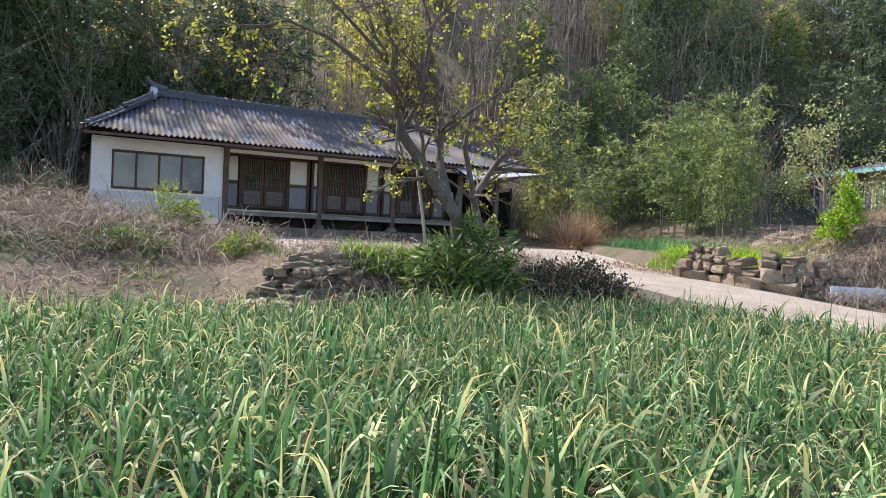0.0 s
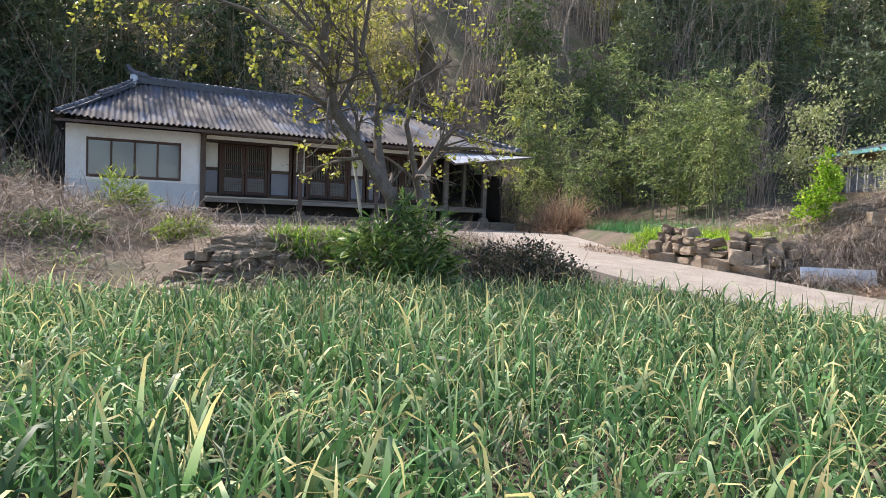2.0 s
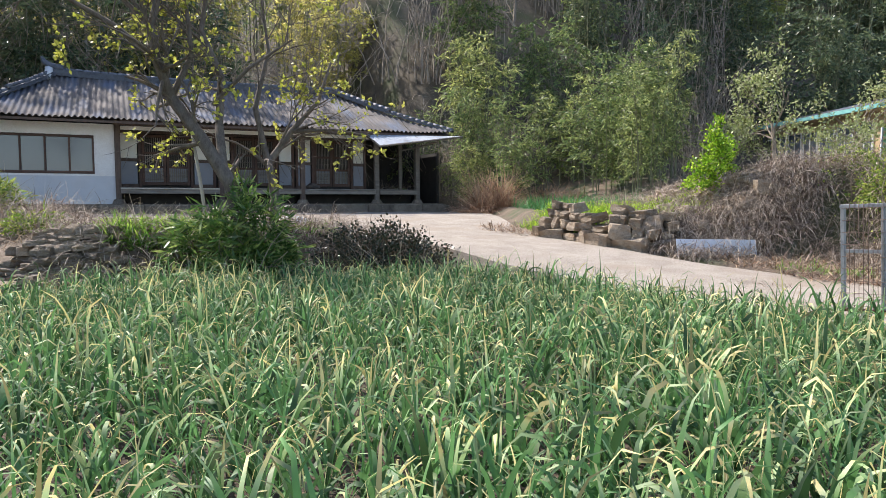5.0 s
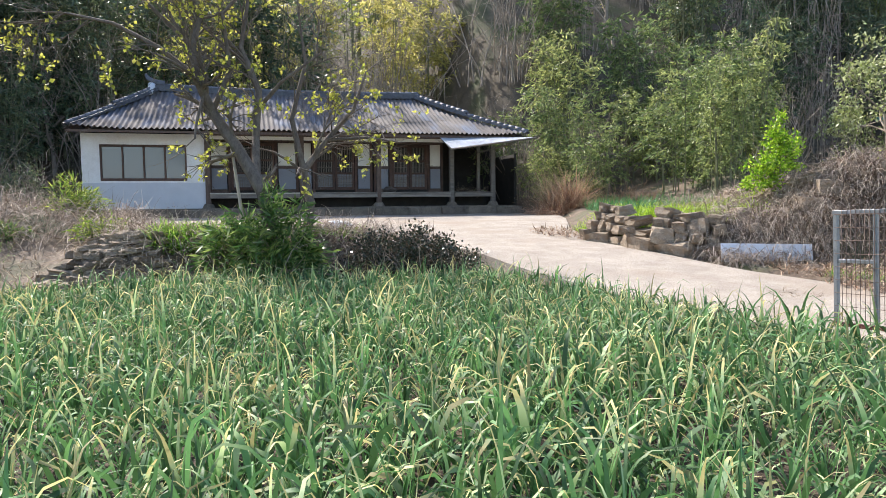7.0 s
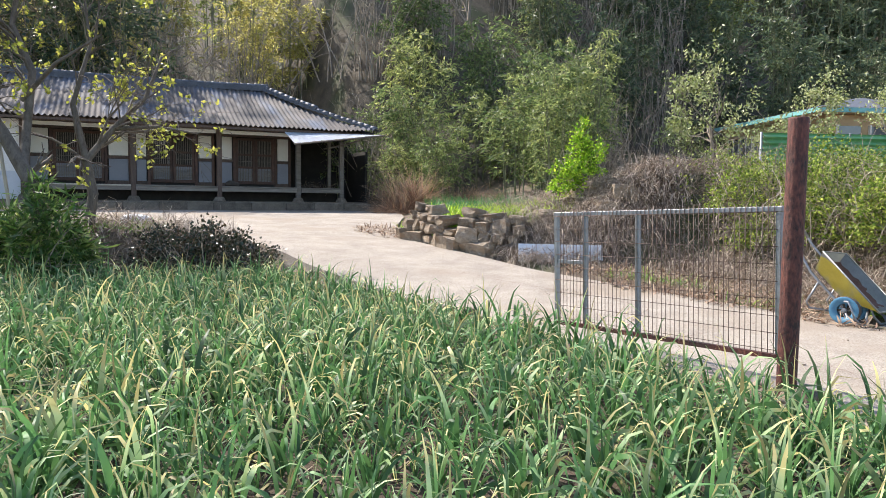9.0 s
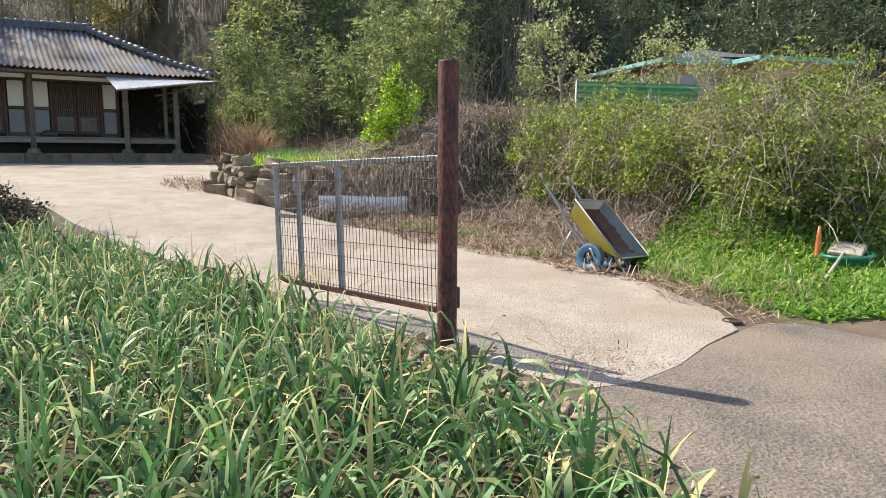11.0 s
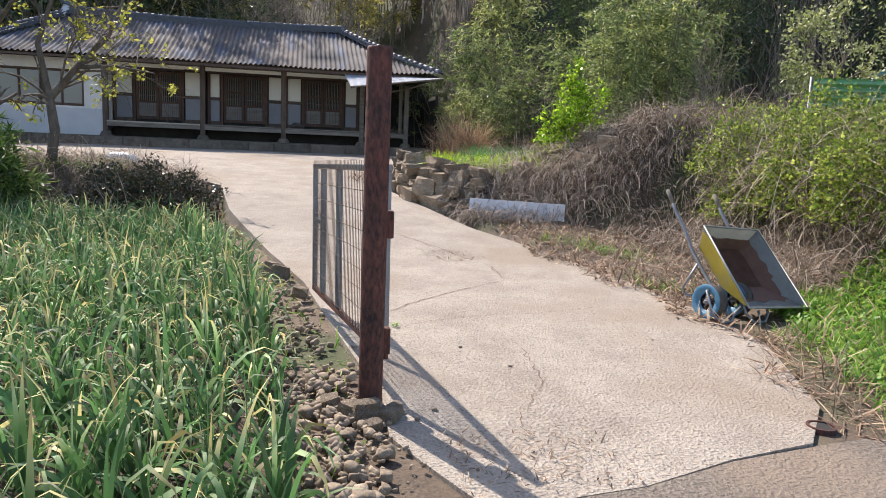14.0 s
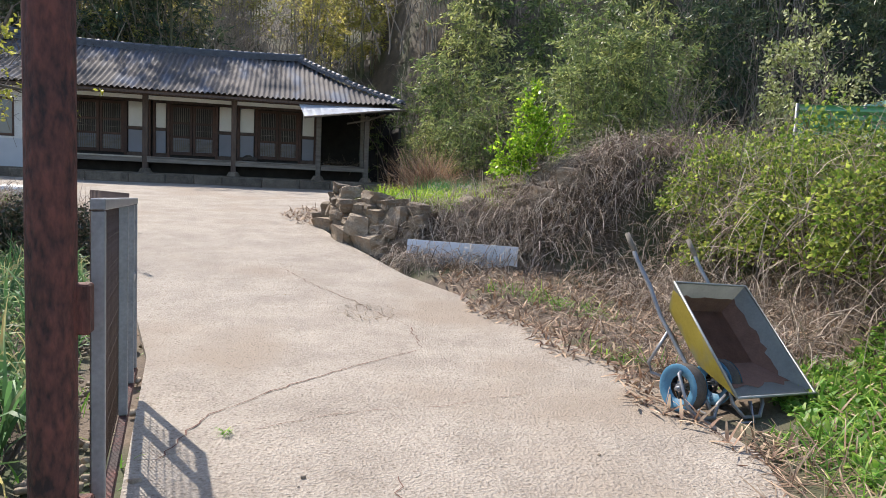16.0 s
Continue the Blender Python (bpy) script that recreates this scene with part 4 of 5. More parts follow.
for k in range(96):
    x, y = (random.gauss(17.7, 0.7), random.gauss(10.0, 0.7)) if k < 34 else (random.gauss(19.0, 0.7), random.gauss(12.3, 0.7))
    w = random.uniform(0.14, 0.34)
    put_stone(heap, x, y, float(land(x, y)) + 0.08, w, w * 0.8, w * 0.6, random.uniform(0, 180))
# rubble at the foot of the gate post and along the field's edge
def rubble(n, xs, ys, size, zf, name, label):
    vs, fs = [], []
    for k in range(n):
        me = random.choice(ROCKS)
        s = size * (0.4 + 2.2 * random.random() ** 2.5)
        x, y = xs(), ys()
        m = pose(x, y, zf(x, y) + s * 0.3, random.uniform(0, 360), random.uniform(-25, 25), random.uniform(0, 360)) @ Matrix.Diagonal((s, s * random.uniform(0.6, 1), s * random.uniform(0.4, 0.8), 1))
        o = len(vs)
        vs += [m @ v.co for v in me.vertices]
        fs += [tuple(o + i for i in p.vertices) for p in me.polygons]
    return tagged(arrays(name, vs, fs, "pebble"), label, "rubble", kind="stuff")


def strip_x(y):
    return np.interp(y, [-2.5, -0.5, 0.6, 3.0, 5.3], [11.95, 12.1, 12.15, 11.9, 11.45])


def edge_rubble(n, y0, y1, wid, size, name, label):
    ys = [random.uniform(y0, y1) for _ in range(n)]
    it = iter(ys)
    cur = {}
    def fy():
        return cur["y"]
    def fx():
        cur["y"] = next(it)
        return float(strip_x(cur["y"])) + random.gauss(0.0, wid)
    return rubble(n, fx, fy, size, lambda x, y: float(land(x, y)) + 0.03, name, label)


edge_rubble(600, -2.2, 5.2, 0.15, 0.014, "rubble", "broken stones and clods between field and drive")
edge_rubble(560, -0.9, 1.3, 0.2, 0.019, "rubble_heap", "pale rubble heaped round the gate post's foot")
foot = thing("foot_stones", "pale boulders wedged round the gate post", "stones", (12.4, 0.5, 0))
for x, y, s in ((12.33, 0.46, 0.095), (12.5, 0.5, 0.06), (12.24, 0.5, 0.075), (12.47, 0.42, 0.06), (12.14, 0.62, 0.07), (12.36, 0.28, 0.055), (11.95, 3.6, 0.09), (11.72, 4.6, 0.12), (11.6, 5.0, 0.1)):
    put_stone(foot, x, y, s * 0.45, s, s * 0.85, s * 0.7, random.uniform(0, 180))
rubble(36, lambda: random.uniform(13.0, 16.2), lambda: random.uniform(-0.1, 9), 0.006, lambda x, y: max(drive_height(x, y), float(land(x, y))), "gravel", "loose grit on the concrete")
# white panel leaning against the bank
pan = bmesh.new()
box(-0.85, 0.85, -0.012, 0.012, 0, 0.43, pan, 0.004)
panel = part("leaning_board", pan, "tin")
panel.matrix_basis = Matrix.Translation((15.68, 8.36, 0.20)) @ pose(0, 0, 0, -14, 1, -19)
tagged(panel, "dented pale-blue sheet board leaning against the bank", "board")

# ---- second house on the east terrace ----
H2 = pose(36.2, 18.2, 3.14, 0, 0, 71)
h2 = new("teal_eaved_house")
h2.matrix_basis = H2
tagged(h2, "peach-walled house with teal eaves and grey tiled roof", "house")
part("long_wall", box(0.6, 9.5, -0.85, -0.7, -0.4, 2.45), "orange_wall", h2)
part("end_wall", box(0.6, 0.75, -8.2, -0.85, -0.4, 2.45), "orange_wall", h2)
part("far_wall", box(9.35, 9.5, -8.2, -0.85, -0.4, 2.45), "orange_wall", h2)
for k in range(6):
    w = part("window", box(1.2 + k * 1.35, 2.3 + k * 1.35, -0.695, -0.65, 0.55, 1.95), "glass", h2, "dark sliding window with white frame")
    for a in ((1.15 + k * 1.35, 1.22 + k * 1.35), (2.28 + k * 1.35, 2.35 + k * 1.35), (1.72 + k * 1.35, 1.78 + k * 1.35)):
        part("frame", box(a[0], a[1], -0.69, -0.62, 0.5, 2.0), "plaster", w)
for k in range(4):
    w = part("window", box(0.52, 0.59, -7.2 + k * 1.6, -6.1 + k * 1.6, 0.55, 1.95), "glass", h2)
    part("frame", box(0.48, 0.6, -6.1 + k * 1.6, -6.02 + k * 1.6, 0.5, 2.0), "plaster", w)
for a in ((0.0, 10.0, -0.06, 0.0), (0.0, 0.06, -9.0, -0.06)):
    part("eave_trim", box(a[0], a[1], a[2], a[3], 2.5, 2.72, bevel=0.02), "teal", h2, "teal metal eave trim")
for a in ((-1.9, 0.0, -3.8, -3.74), (-1.96, -1.9, -9.0, -3.74)):
    part("eave_trim", box(a[0], a[1], a[2], a[3], 2.5, 2.72, bevel=0.02), "teal", h2, "teal metal eave trim")
part("porch_wall", box(-1.3, -1.15, -8.6, -4.4, -0.4, 2.45), "orange_wall", h2)
part("porch_side", box(-1.15, 0.6, -4.55, -4.4, -0.4, 2.45), "orange_wall", h2)
part("porch_soffit", box(-1.9, 0.06, -9, -3.8, 2.48, 2.53), "orange_wall", h2)
pb2 = bmesh.new()
pv2 = [pb2.verts.new(p) for p in ((-1.95, -3.75, 2.72), (-1.95, -9, 2.72), (1.8, -9, 3.3), (1.8, -3.75, 3.3), (-1.95, -3.75, 2.6), (-1.95, -9, 2.6), (1.8, -9, 3.1), (1.8, -3.75, 3.1))]
for f in ((0, 3, 2, 1), (4, 5, 6, 7), (0, 1, 5, 4), (3, 0, 4, 7), (1, 2, 6, 5)):
    pb2.faces.new([pv2[i] for i in f])
part("porch_roof", pb2, "tile", h2)
part("soffit", box(0.06, 10, -9, -0.06, 2.48, 2.53), "orange_wall", h2)
b = bmesh.new()
v = [b.verts.new(p) for p in ((0, 0, 2.72), (10, 0, 2.72), (10, -9, 2.72), (0, -9, 2.72), (3.6, -4.5, 3.75), (6.6, -4.5, 3.75))]
for f in ((0, 1, 5, 4), (1, 2, 5), (2, 3, 4, 5), (3, 0, 4)):
    b.faces.new([v[i] for i in f])
part("roof", b, "tile", h2)
# green corrugated fence below it
fence = tagged(new("green_fence"), "faded green corrugated sheet fence", "fence")
fa, fb = Vector((21.85, 8.97, 0)), Vector((25.0, 7.75, 0))
fd = (fb - fa).normalized()
fv, ff = [], []
nz = 220
for i in range(2):
    for j in range(nz + 1):
        z = 1.2 + 1.98 * j / nz
        p = (fa if i == 0 else fb) + Vector((fd.y, -fd.x, 0)) * 0.05 * math.cos(2 * math.pi * z / 0.14)
        fv.append((p.x, p.y, z))
for j in range(nz):
    ff.append((j, nz + 1 + j, nz + 2 + j, j + 1))
o = arrays("sheet", fv, ff, "green_tin", smooth=True)
o.parent = fence
for t in (0.0, 0.33, 0.66, 1.0):
    p = fa.lerp(fb, t)
    part("fence_post", tube([(p.x, p.y + 0.06, 1.0), (p.x, p.y + 0.06, 3.2)], 0.03, 6), "galv", fence)

# ---- small things ----
def ribbon(name, pts, width, mat, label):
    """A thin crooked crack filled with dirt, lying in the concrete."""
    vs, fs = [], []
    fine_pts = []
    for (x0, y0), (x1, y1) in zip(pts, pts[1:]):
        n = max(2, int(math.dist((x0, y0), (x1, y1)) / 0.06))
        fine_pts += [(x0 + (x1 - x0) * k / n + random.gauss(0, 0.012), y0 + (y1 - y0) * k / n + random.gauss(0, 0.012)) for k in range(n)]
    for k, (x, y) in enumerate(fine_pts):
        a, c = fine_pts[max(k - 1, 0)], fine_pts[min(k + 1, len(fine_pts) - 1)]
        d = Vector((c[0] - a[0], c[1] - a[1], 0)).normalized()
        w = width * random.uniform(0.3, 1.2)
        for s in (-1, 1):
            px, py = x - d.y * s * w, y + d.x * s * w
            vs.append((px, py, drive_height(px, py) + 0.006))
    fs = [(2 * k, 2 * k + 1, 2 * k + 3, 2 * k + 2) for k in range(len(fine_pts) - 1)]
    o = arrays(name, vs, fs, mat)
    o.parent = driveway
    return tagged(o, label)


ribbon("crack", [(12.45, 2.1), (12.6, 2.75), (12.75, 2.95), (13.1, 3.35), (13.7, 3.85), (14.3, 4.3)], 0.006, "mud", "meandering crack in the concrete")
ribbon("crack", [(13.1, 7.9), (13.5, 7.0), (13.9, 6.3), (14.35, 5.2), (14.3, 4.3)], 0.005, "mud", "meandering crack in the concrete")
ribbon("crack", [(12.9, 2.5), (13.5, 2.75), (14.2, 2.8), (14.9, 3.05)], 0.003, "mud", "hairline crack in the concrete")
ribbon("crack", [(13.2, 0.3), (13.6, 1.0), (13.7, 1.8)], 0.003, "mud", "hairline crack in the concrete")
drain = thing("drain_pipe", "short dark drain pipe set in the verge", "pipe", (15.02, 0.06, 0))
b = bmesh.new()
ring = [[b.verts.new((r * math.cos(6.28319 * k / 20), r * math.sin(6.28319 * k / 20), z)) for k in range(20)] for r, z in ((0.085, -0.03), (0.085, 0.012), (0.07, 0.012), (0.07, -0.02))]
for r, q in zip(ring, ring[1:]):
    for k in range(20):
        b.faces.new((r[k], r[(k + 1) % 20], q[(k + 1) % 20], q[k]))
part("collar", b, "rust", drain)
b = bmesh.new()
bmesh.ops.create_circle(b, cap_ends=True, segments=20, radius=0.072, matrix=pose(0, 0, 0.004))
# near-black disc stands in for the unlit hole
part("opening", b, "dark", drain)
tub = thing("green_tub", "green plastic tub in the verge with a board on top", "tub", (18.1, 0.6, 0))
b = bmesh.new()
ring = [[b.verts.new((r * 1.25 * math.cos(6.28319 * k / 24), r * 0.8 * math.sin(6.28319 * k / 24), z)) for k in range(24)] for r, z in ((0.24, -0.03), (0.29, 0.26), (0.32, 0.27), (0.32, 0.30), (0.28, 0.30), (0.24, 0.02))]
for r, q in zip(ring, ring[1:]):
    for k in range(24):
        b.faces.new((r[k], r[(k + 1) % 24], q[(k + 1) % 24], q[k])).smooth = True
part("shell", b, "green_plastic", tub)
brd = part("beige_board", box(-0.28, 0.3, -0.16, 0.2, 0, 0.05, bevel=0.012), "board")
brd.matrix_basis = pose(18.17, 0.63, 0.31, 4, -6, 20)
tagged(brd, "worn beige board lying across the green tub", "board")
tagged(part("orange_stake", tube([(17.86, 0.84, -0.03), (17.86, 0.84, 0.02), (17.86, 0.84, 0.5), (17.86, 0.84, 0.62)], [0.05, 0.035, 0.028, 0.012], 10), "orange"), "faded orange plastic stake standing by the tub", "stake")
tagged(part("wooden_stick", tube([(16.6, 0.2, 0.03), (17.25, 0.38, 0.17), (17.9, 0.56, 0.325)], 0.018, 7), "pale_wood"), "pale wooden stick leaning on the green tub", "stick")
b = bmesh.new()
bmesh.ops.create_icosphere(b, subdivisions=3, radius=0.3, matrix=pose(8.1, 12.75, 0.92) @ Matrix.Diagonal((1.2, 0.8, 0.65, 1)))
for v in b.verts:
    v.co += 0.05 * noise.noise_vector(v.co * 4.0)
tagged(part("white_sack", b, "sack"), "crumpled white plastic sack at the yard's edge", "sack")

# ---- plants ----
def scatter(n, x0, x1, y0, y1, keep=None):
    x, y = RNG.uniform(x0, x1, n), RNG.uniform(y0, y1, n)
    if keep is not None:
        k = keep(x, y)
        x, y = x[k], y[k]
    return x, y


# garlic: jittered rows of plants, each a fan of arching leaves
gxs, gys = np.meshgrid(np.arange(-13.5, 12.2, 0.145), np.arange(-3.2, 11, 0.20))
gxs, gys = gxs.ravel() + RNG.normal(0, 0.045, gxs.size), gys.ravel() + RNG.normal(0, 0.04, gxs.size)
k = inside(FIELD, gxs, gys) & ((gxs > -7) | (gys > 4)) & (RNG.random(gxs.size) > 0.07)
gxs, gys = gxs[k], gys[k]
size = 0.88 + 0.16 * wob(gxs, gys, 1.1, 2.0) + RNG.normal(0, 0.10, gxs.size)
near_edge = smooth(10.9, 11.8, gxs)
size *= 1 + 0.06 * near_edge
per = 8
pb = np.repeat(np.stack([gxs, gys, np.full(gxs.size, -0.03)], 1), per, 0)
ps = np.repeat(size, per)
order = np.tile(np.arange(per), gxs.size) / (per - 1)
ang = np.repeat(RNG.uniform(0, 6.28, gxs.size), per) + np.tile(np.arange(per) % 2, gxs.size) * 3.14 + RNG.normal(0, 0.5, pb.shape[0])
lean = 0.16 + 0.62 * (1 - order) + RNG.normal(0, 0.10, ang.size)
gd3 = np.stack([np.cos(ang) * lean, np.sin(ang) * lean, np.ones(ang.size)], 1)
pb[:, 2] += 0.02 + 0.09 * order * ps
garlic = blades("garlic_plants", pb, gd3, ps * (0.40 + 0.16 * order) * RNG.uniform(0.8, 1.15, ang.size), ps * 0.034 * RNG.uniform(0.7, 1.3, ang.size), 0.22 + 1.25 * RNG.random(ang.size) ** 1.3, "garlic", 6, 0.08, 0.3, True)
tagged(garlic, "dense field of green garlic plants with yellowing leaf tips", "garlic", kind="stuff")
n = 2600
sx, sy = scatter(n, -6, 11.8, -3, 9, lambda x, y: inside(FIELD, x, y))
tagged(blades("withered_leaves", np.stack([sx, sy, np.full(sx.size, 0.02)], 1), rand_dirs(sx.size, 0.3), RNG.uniform(0.12, 0.3, sx.size), np.full(sx.size, 0.018), np.full(sx.size, 0.25), "straw", 3), "withered leaves lying between the garlic", "leaves", kind="stuff")


class Wood:
    """Gathers tapered limbs, and the points where leaves sit."""

    def __init__(self):
        self.a, self.b, self.ra, self.rb, self.tips = [], [], [], [], []

    def limb(self, pts, radii):
        for p, q, r, s in zip(pts, pts[1:], radii, radii[1:]):
            self.a.append(p), self.b.append(q), self.ra.append(r), self.rb.append(s)

    def grow(self, p, d, length, r, depth, rs, droop=0.0, spread=0.6, kids=(2, 4), shrink=0.68):
        pts, rad = [np.array(p, float)], [r]
        d = np.array(d, float)
        segs = 4 if depth > 1 else 3
        for i in range(segs):
            d = d + rs.normal(0, 0.16, 3)
            d[2] -= droop
            d /= np.linalg.norm(d)
            pts.append(pts[-1] + d * length / segs)
            rad.append(r * (1 - 0.5 * (i + 1) / segs))
        self.limb(pts, rad)
        if depth == 0:
            self.tips += [pts[-1], pts[-2]]
            return
        for k in range(rs.integers(*kids) + 1):
            i = rs.integers(1, segs + 1)
            e = d + rs.normal(0, spread, 3)
            e /= np.linalg.norm(e)
            self.grow(pts[i], e, length * shrink * rs.uniform(0.75, 1.2), max(rad[i] * 0.62, 0.004), depth - 1, rs, droop, spread, kids, shrink)

    def mesh(self, name, mat, sides=5):
        a, b, ra, rb = np.array(self.a), np.array(self.b), np.array(self.ra), np.array(self.rb)
        n = len(a)
        d = unit(b - a)
        s = unit(np.cross(d, np.tile([0.31, 0.52, 0.79], (n, 1))))
        t = np.cross(d, s)
        vs = []
        for c, r, ext in ((a, ra, -0.25), (b, rb, 0.25)):
            for k in range(sides):
                w = 6.28319 * k / sides
                vs.append(c + d * (r * ext)[:, None] + (s * math.cos(w) + t * math.sin(w)) * r[:, None])
        V = np.stack(vs, 1).reshape(-1, 3)
        q = np.array([[k, (k + 1) % sides, sides + (k + 1) % sides, sides + k] for k in range(sides)])
        F = (np.arange(n)[:, None, None] * 2 * sides + q[None]).reshape(-1, 4)
        return arrays(name, V, F, mat, smooth=True)


def adopt(ob, parent):
    ob.parent = parent
    ob.matrix_parent_inverse = parent.matrix_basis.inverted()
    return ob


# leaning fruit tree between field and yard
fruit = thing("fruit_tree", "gnarled leaning fruit tree with sparse young yellow-green leaves", "tree", (6.85, 10.6, 0.8))
w = Wood()
rs = np.random.default_rng(11)
A = lambda *p: np.array(p, float)
limbs = [
    ([A(6.72, 10.4, 0.6), A(6.5, 10.3, 1.7), A(6.08, 10.7, 2.5), A(5.66, 11.0, 3.17), A(5.42, 10.75, 3.75), A(5.36, 10.85, 4.3), A(5.5, 11.0, 4.85), A(5.2, 11.1, 5.6), A(5.0, 11.2, 6.4)], [0.17, 0.15, 0.13, 0.115, 0.10, 0.085, 0.065, 0.045, 0.025]),
    ([A(6.4, 10.4, 1.9), A(6.42, 10.9, 2.7), A(6.5, 11.1, 3.6), A(6.2, 11.25, 4.4), A(6.35, 11.35, 5.3), A(6.0, 11.4, 6.2)], [0.11, 0.095, 0.08, 0.06, 0.04, 0.02]),
    ([A(5.66, 11.0, 3.17), A(6.0, 10.9, 3.9), A(5.9, 10.8, 4.9), A(6.6, 10.9, 5.8)], [0.07, 0.055, 0.04, 0.02]),
    ([A(5.42, 10.75, 3.75), A(4.8, 10.8, 4.25), A(4.1, 10.7, 4.6), A(3.4, 10.6, 4.7), A(2.9, 10.6, 4.5)], [0.07, 0.055, 0.04, 0.025, 0.012]),
    ([A(5.36, 10.85, 4.3), A(4.7, 11.1, 5.0), A(4.0, 11.2, 5.6)], [0.055, 0.04, 0.02]),
    ([A(7.3, 10.95, 0.75), A(7.4, 11.0, 1.5), A(7.3, 11.1, 2.1), A(7.75, 11.2, 2.7), A(8.3, 11.3, 3.3), A(8.6, 11.4, 4.1)], [0.125, 0.11, 0.09, 0.07, 0.045, 0.025]),
    ([A(7.3, 11.1, 2.1), A(7.1, 11.2, 3.1), A(7.4, 11.4, 4.2), A(7.3, 11.5, 5.2)], [0.08, 0.06, 0.04, 0.02]),
    ([A(7.75, 11.2, 2.7), A(8.5, 11.0, 2.75), A(9.2, 10.9, 2.65)], [0.05, 0.035, 0.015]),
    ([A(6.35, 11.0, 3.1), A(6.9, 10.6, 3.7), A(7.6, 10.4, 4.2)], [0.06, 0.04, 0.02]),
]
limbs = [(p, [0.82 * r for r in q]) for p, q in limbs]
for pts, rad in limbs:
    w.limb(pts, rad)
    for i in range(2, len(pts)):
        for _ in range(5 if i > 2 else 2):
            t = rs.random()
            p = pts[i - 1] * (1 - t) + pts[i] * t
            d = (pts[i] - pts[i - 1]) / np.linalg.norm(pts[i] - pts[i - 1]) + rs.normal(0, 0.75, 3)
            d /= np.linalg.norm(d)
            w.grow(p, d, rs.uniform(0.75, 1.35), max(rad[i] * 0.45, 0.012), 2, rs, 0.03, 0.55, (2, 4), 0.62)
adopt(w.mesh("trunk", "bark", 6), fruit)
tips = np.array(w.tips)
tips = tips[rs.random(len(tips)) > 0.8]
lp = np.repeat(tips, 8, 0) + RNG.normal(0, 0.045, (len(tips) * 8, 3))
adopt(leaves("crown", lp, 0.095, 0.06, "young", 0.0), fruit)
# pale pole leaning in the tree
tagged(part("leaning_pole", tube([(6.17, 10.75, 0.85), (6.1, 10.82, 1.57), (5.94, 10.97, 2.85)], [0.033, 0.03, 0.026], 8), "pale_wood"), "bleached wooden pole leaning against the tree", "pole")


def bamboo(name, label, height, radius, culms, sprays, leaf, seed, lean=0.25, leaf_len=0.27, plumes=6):
    """A clump of bamboo: arching culms and many hanging sprays of narrow leaves."""
    rs2 = np.random.default_rng(seed)
    t = thing(name, label, "bamboo")
    w2 = Wood()
    pts_all, out_all = [], []
    for c in range(culms):
        a, r0 = rs2.uniform(0, 6.28), radius * 0.45 * math.sqrt(rs2.random())
        p = np.array([r0 * math.cos(a), r0 * math.sin(a), -0.3])
        h = height * rs2.uniform(0.6, 1.0)
        out = np.array([math.cos(a), math.sin(a), 0]) * lean * rs2.uniform(0.4, 1.5) * radius
        line = [p + np.array([0, 0, h * s]) + out * s ** 2.2 - np.array([0, 0, 0.12 * h * s ** 4]) for s in np.linspace(0, 1, 7)]
        w2.limb(line, list(np.linspace(0.035, 0.008, 7)))
        line = np.array(line)
        for k in range(plumes):
            f = 0.2 + 0.8 * (k + rs2.random()) / plumes
            i = min(int(f * 6), 5)
            q = line[i] + (line[i + 1] - line[i]) * (f * 6 - i)
            a2 = rs2.uniform(0, 6.28)
            arm = np.array([math.cos(a2), math.sin(a2), 0.25]) * rs2.uniform(0.25, 0.42) * radius * (1.25 - 0.75 * f)
            w2.limb([q, q + arm * 0.6, q + arm - np.array([0, 0, 0.1])], [0.012, 0.008, 0.004])
            m = int(sprays / culms / plumes)
            t2 = rs2.uniform(0.25, 1.25, m)[:, None]
            pts_all.append(q + arm * t2 - np.array([0, 0, 0.22]) * t2 ** 2 + rs2.normal(0, 1, (m, 3)) * [0.19, 0.19, 0.11])
            out_all.append(np.tile(arm, (m, 1)))
    o = tagged(w2.mesh("culm_stand", "culm", 4), kind="stuff")
    o.parent = t
    pts_all, out_all = np.concatenate(pts_all), np.concatenate(out_all)
    m = 7
    d0 = unit(out_all) * 0.9 + rs2.normal(0, 0.7, (len(pts_all), 3)) * [1, 1, 0.4] - [0, 0, 0.25]
    base = np.repeat(pts_all, m, 0) + np.repeat(unit(d0), m, 0) * (np.tile(np.arange(m), len(pts_all)) * 0.06)[:, None] - np.stack([np.zeros(len(pts_all) * m)] * 2 + [np.tile((np.arange(m) / m) ** 2 * 0.2, len(pts_all))], 1)
    dirs = unit(np.repeat(unit(d0), m, 0) + rs2.normal(0, 0.5, (len(pts_all) * m, 3)) - [0, 0, 0.35])
    o = leaves("foliage", base, leaf_len, leaf_len * 0.25, leaf, dirs=dirs)
    o.parent = t
    return t


def broadleaf(name, label, height, seed, leaf, leaf_n, leaf_size, mat="bark", depth=3, spread=0.55, bare=0.0, trunk_r=0.1):
    rs2 = np.random.default_rng(seed)
    t = thing(name, label, "tree")
    w2 = Wood()
    w2.grow((0, 0, -0.2), (rs2.normal(0, 0.12), rs2.normal(0, 0.12), 1), height * 0.42, trunk_r, depth, rs2, -0.02, spread, (3, 5), 0.66)
    o = w2.mesh("trunk", mat, 4)
    o.parent = t
    if leaf:
        tp = np.array(w2.tips)
        tp = tp[rs2.random(len(tp)) > bare]
        p = np.repeat(tp, leaf_n, 0) + rs2.normal(0, 0.18 * height / 6, (len(tp) * leaf_n, 3))
        o = leaves("crown", p, leaf_size, leaf_size * 0.5, leaf)
        o.parent = t
    return t


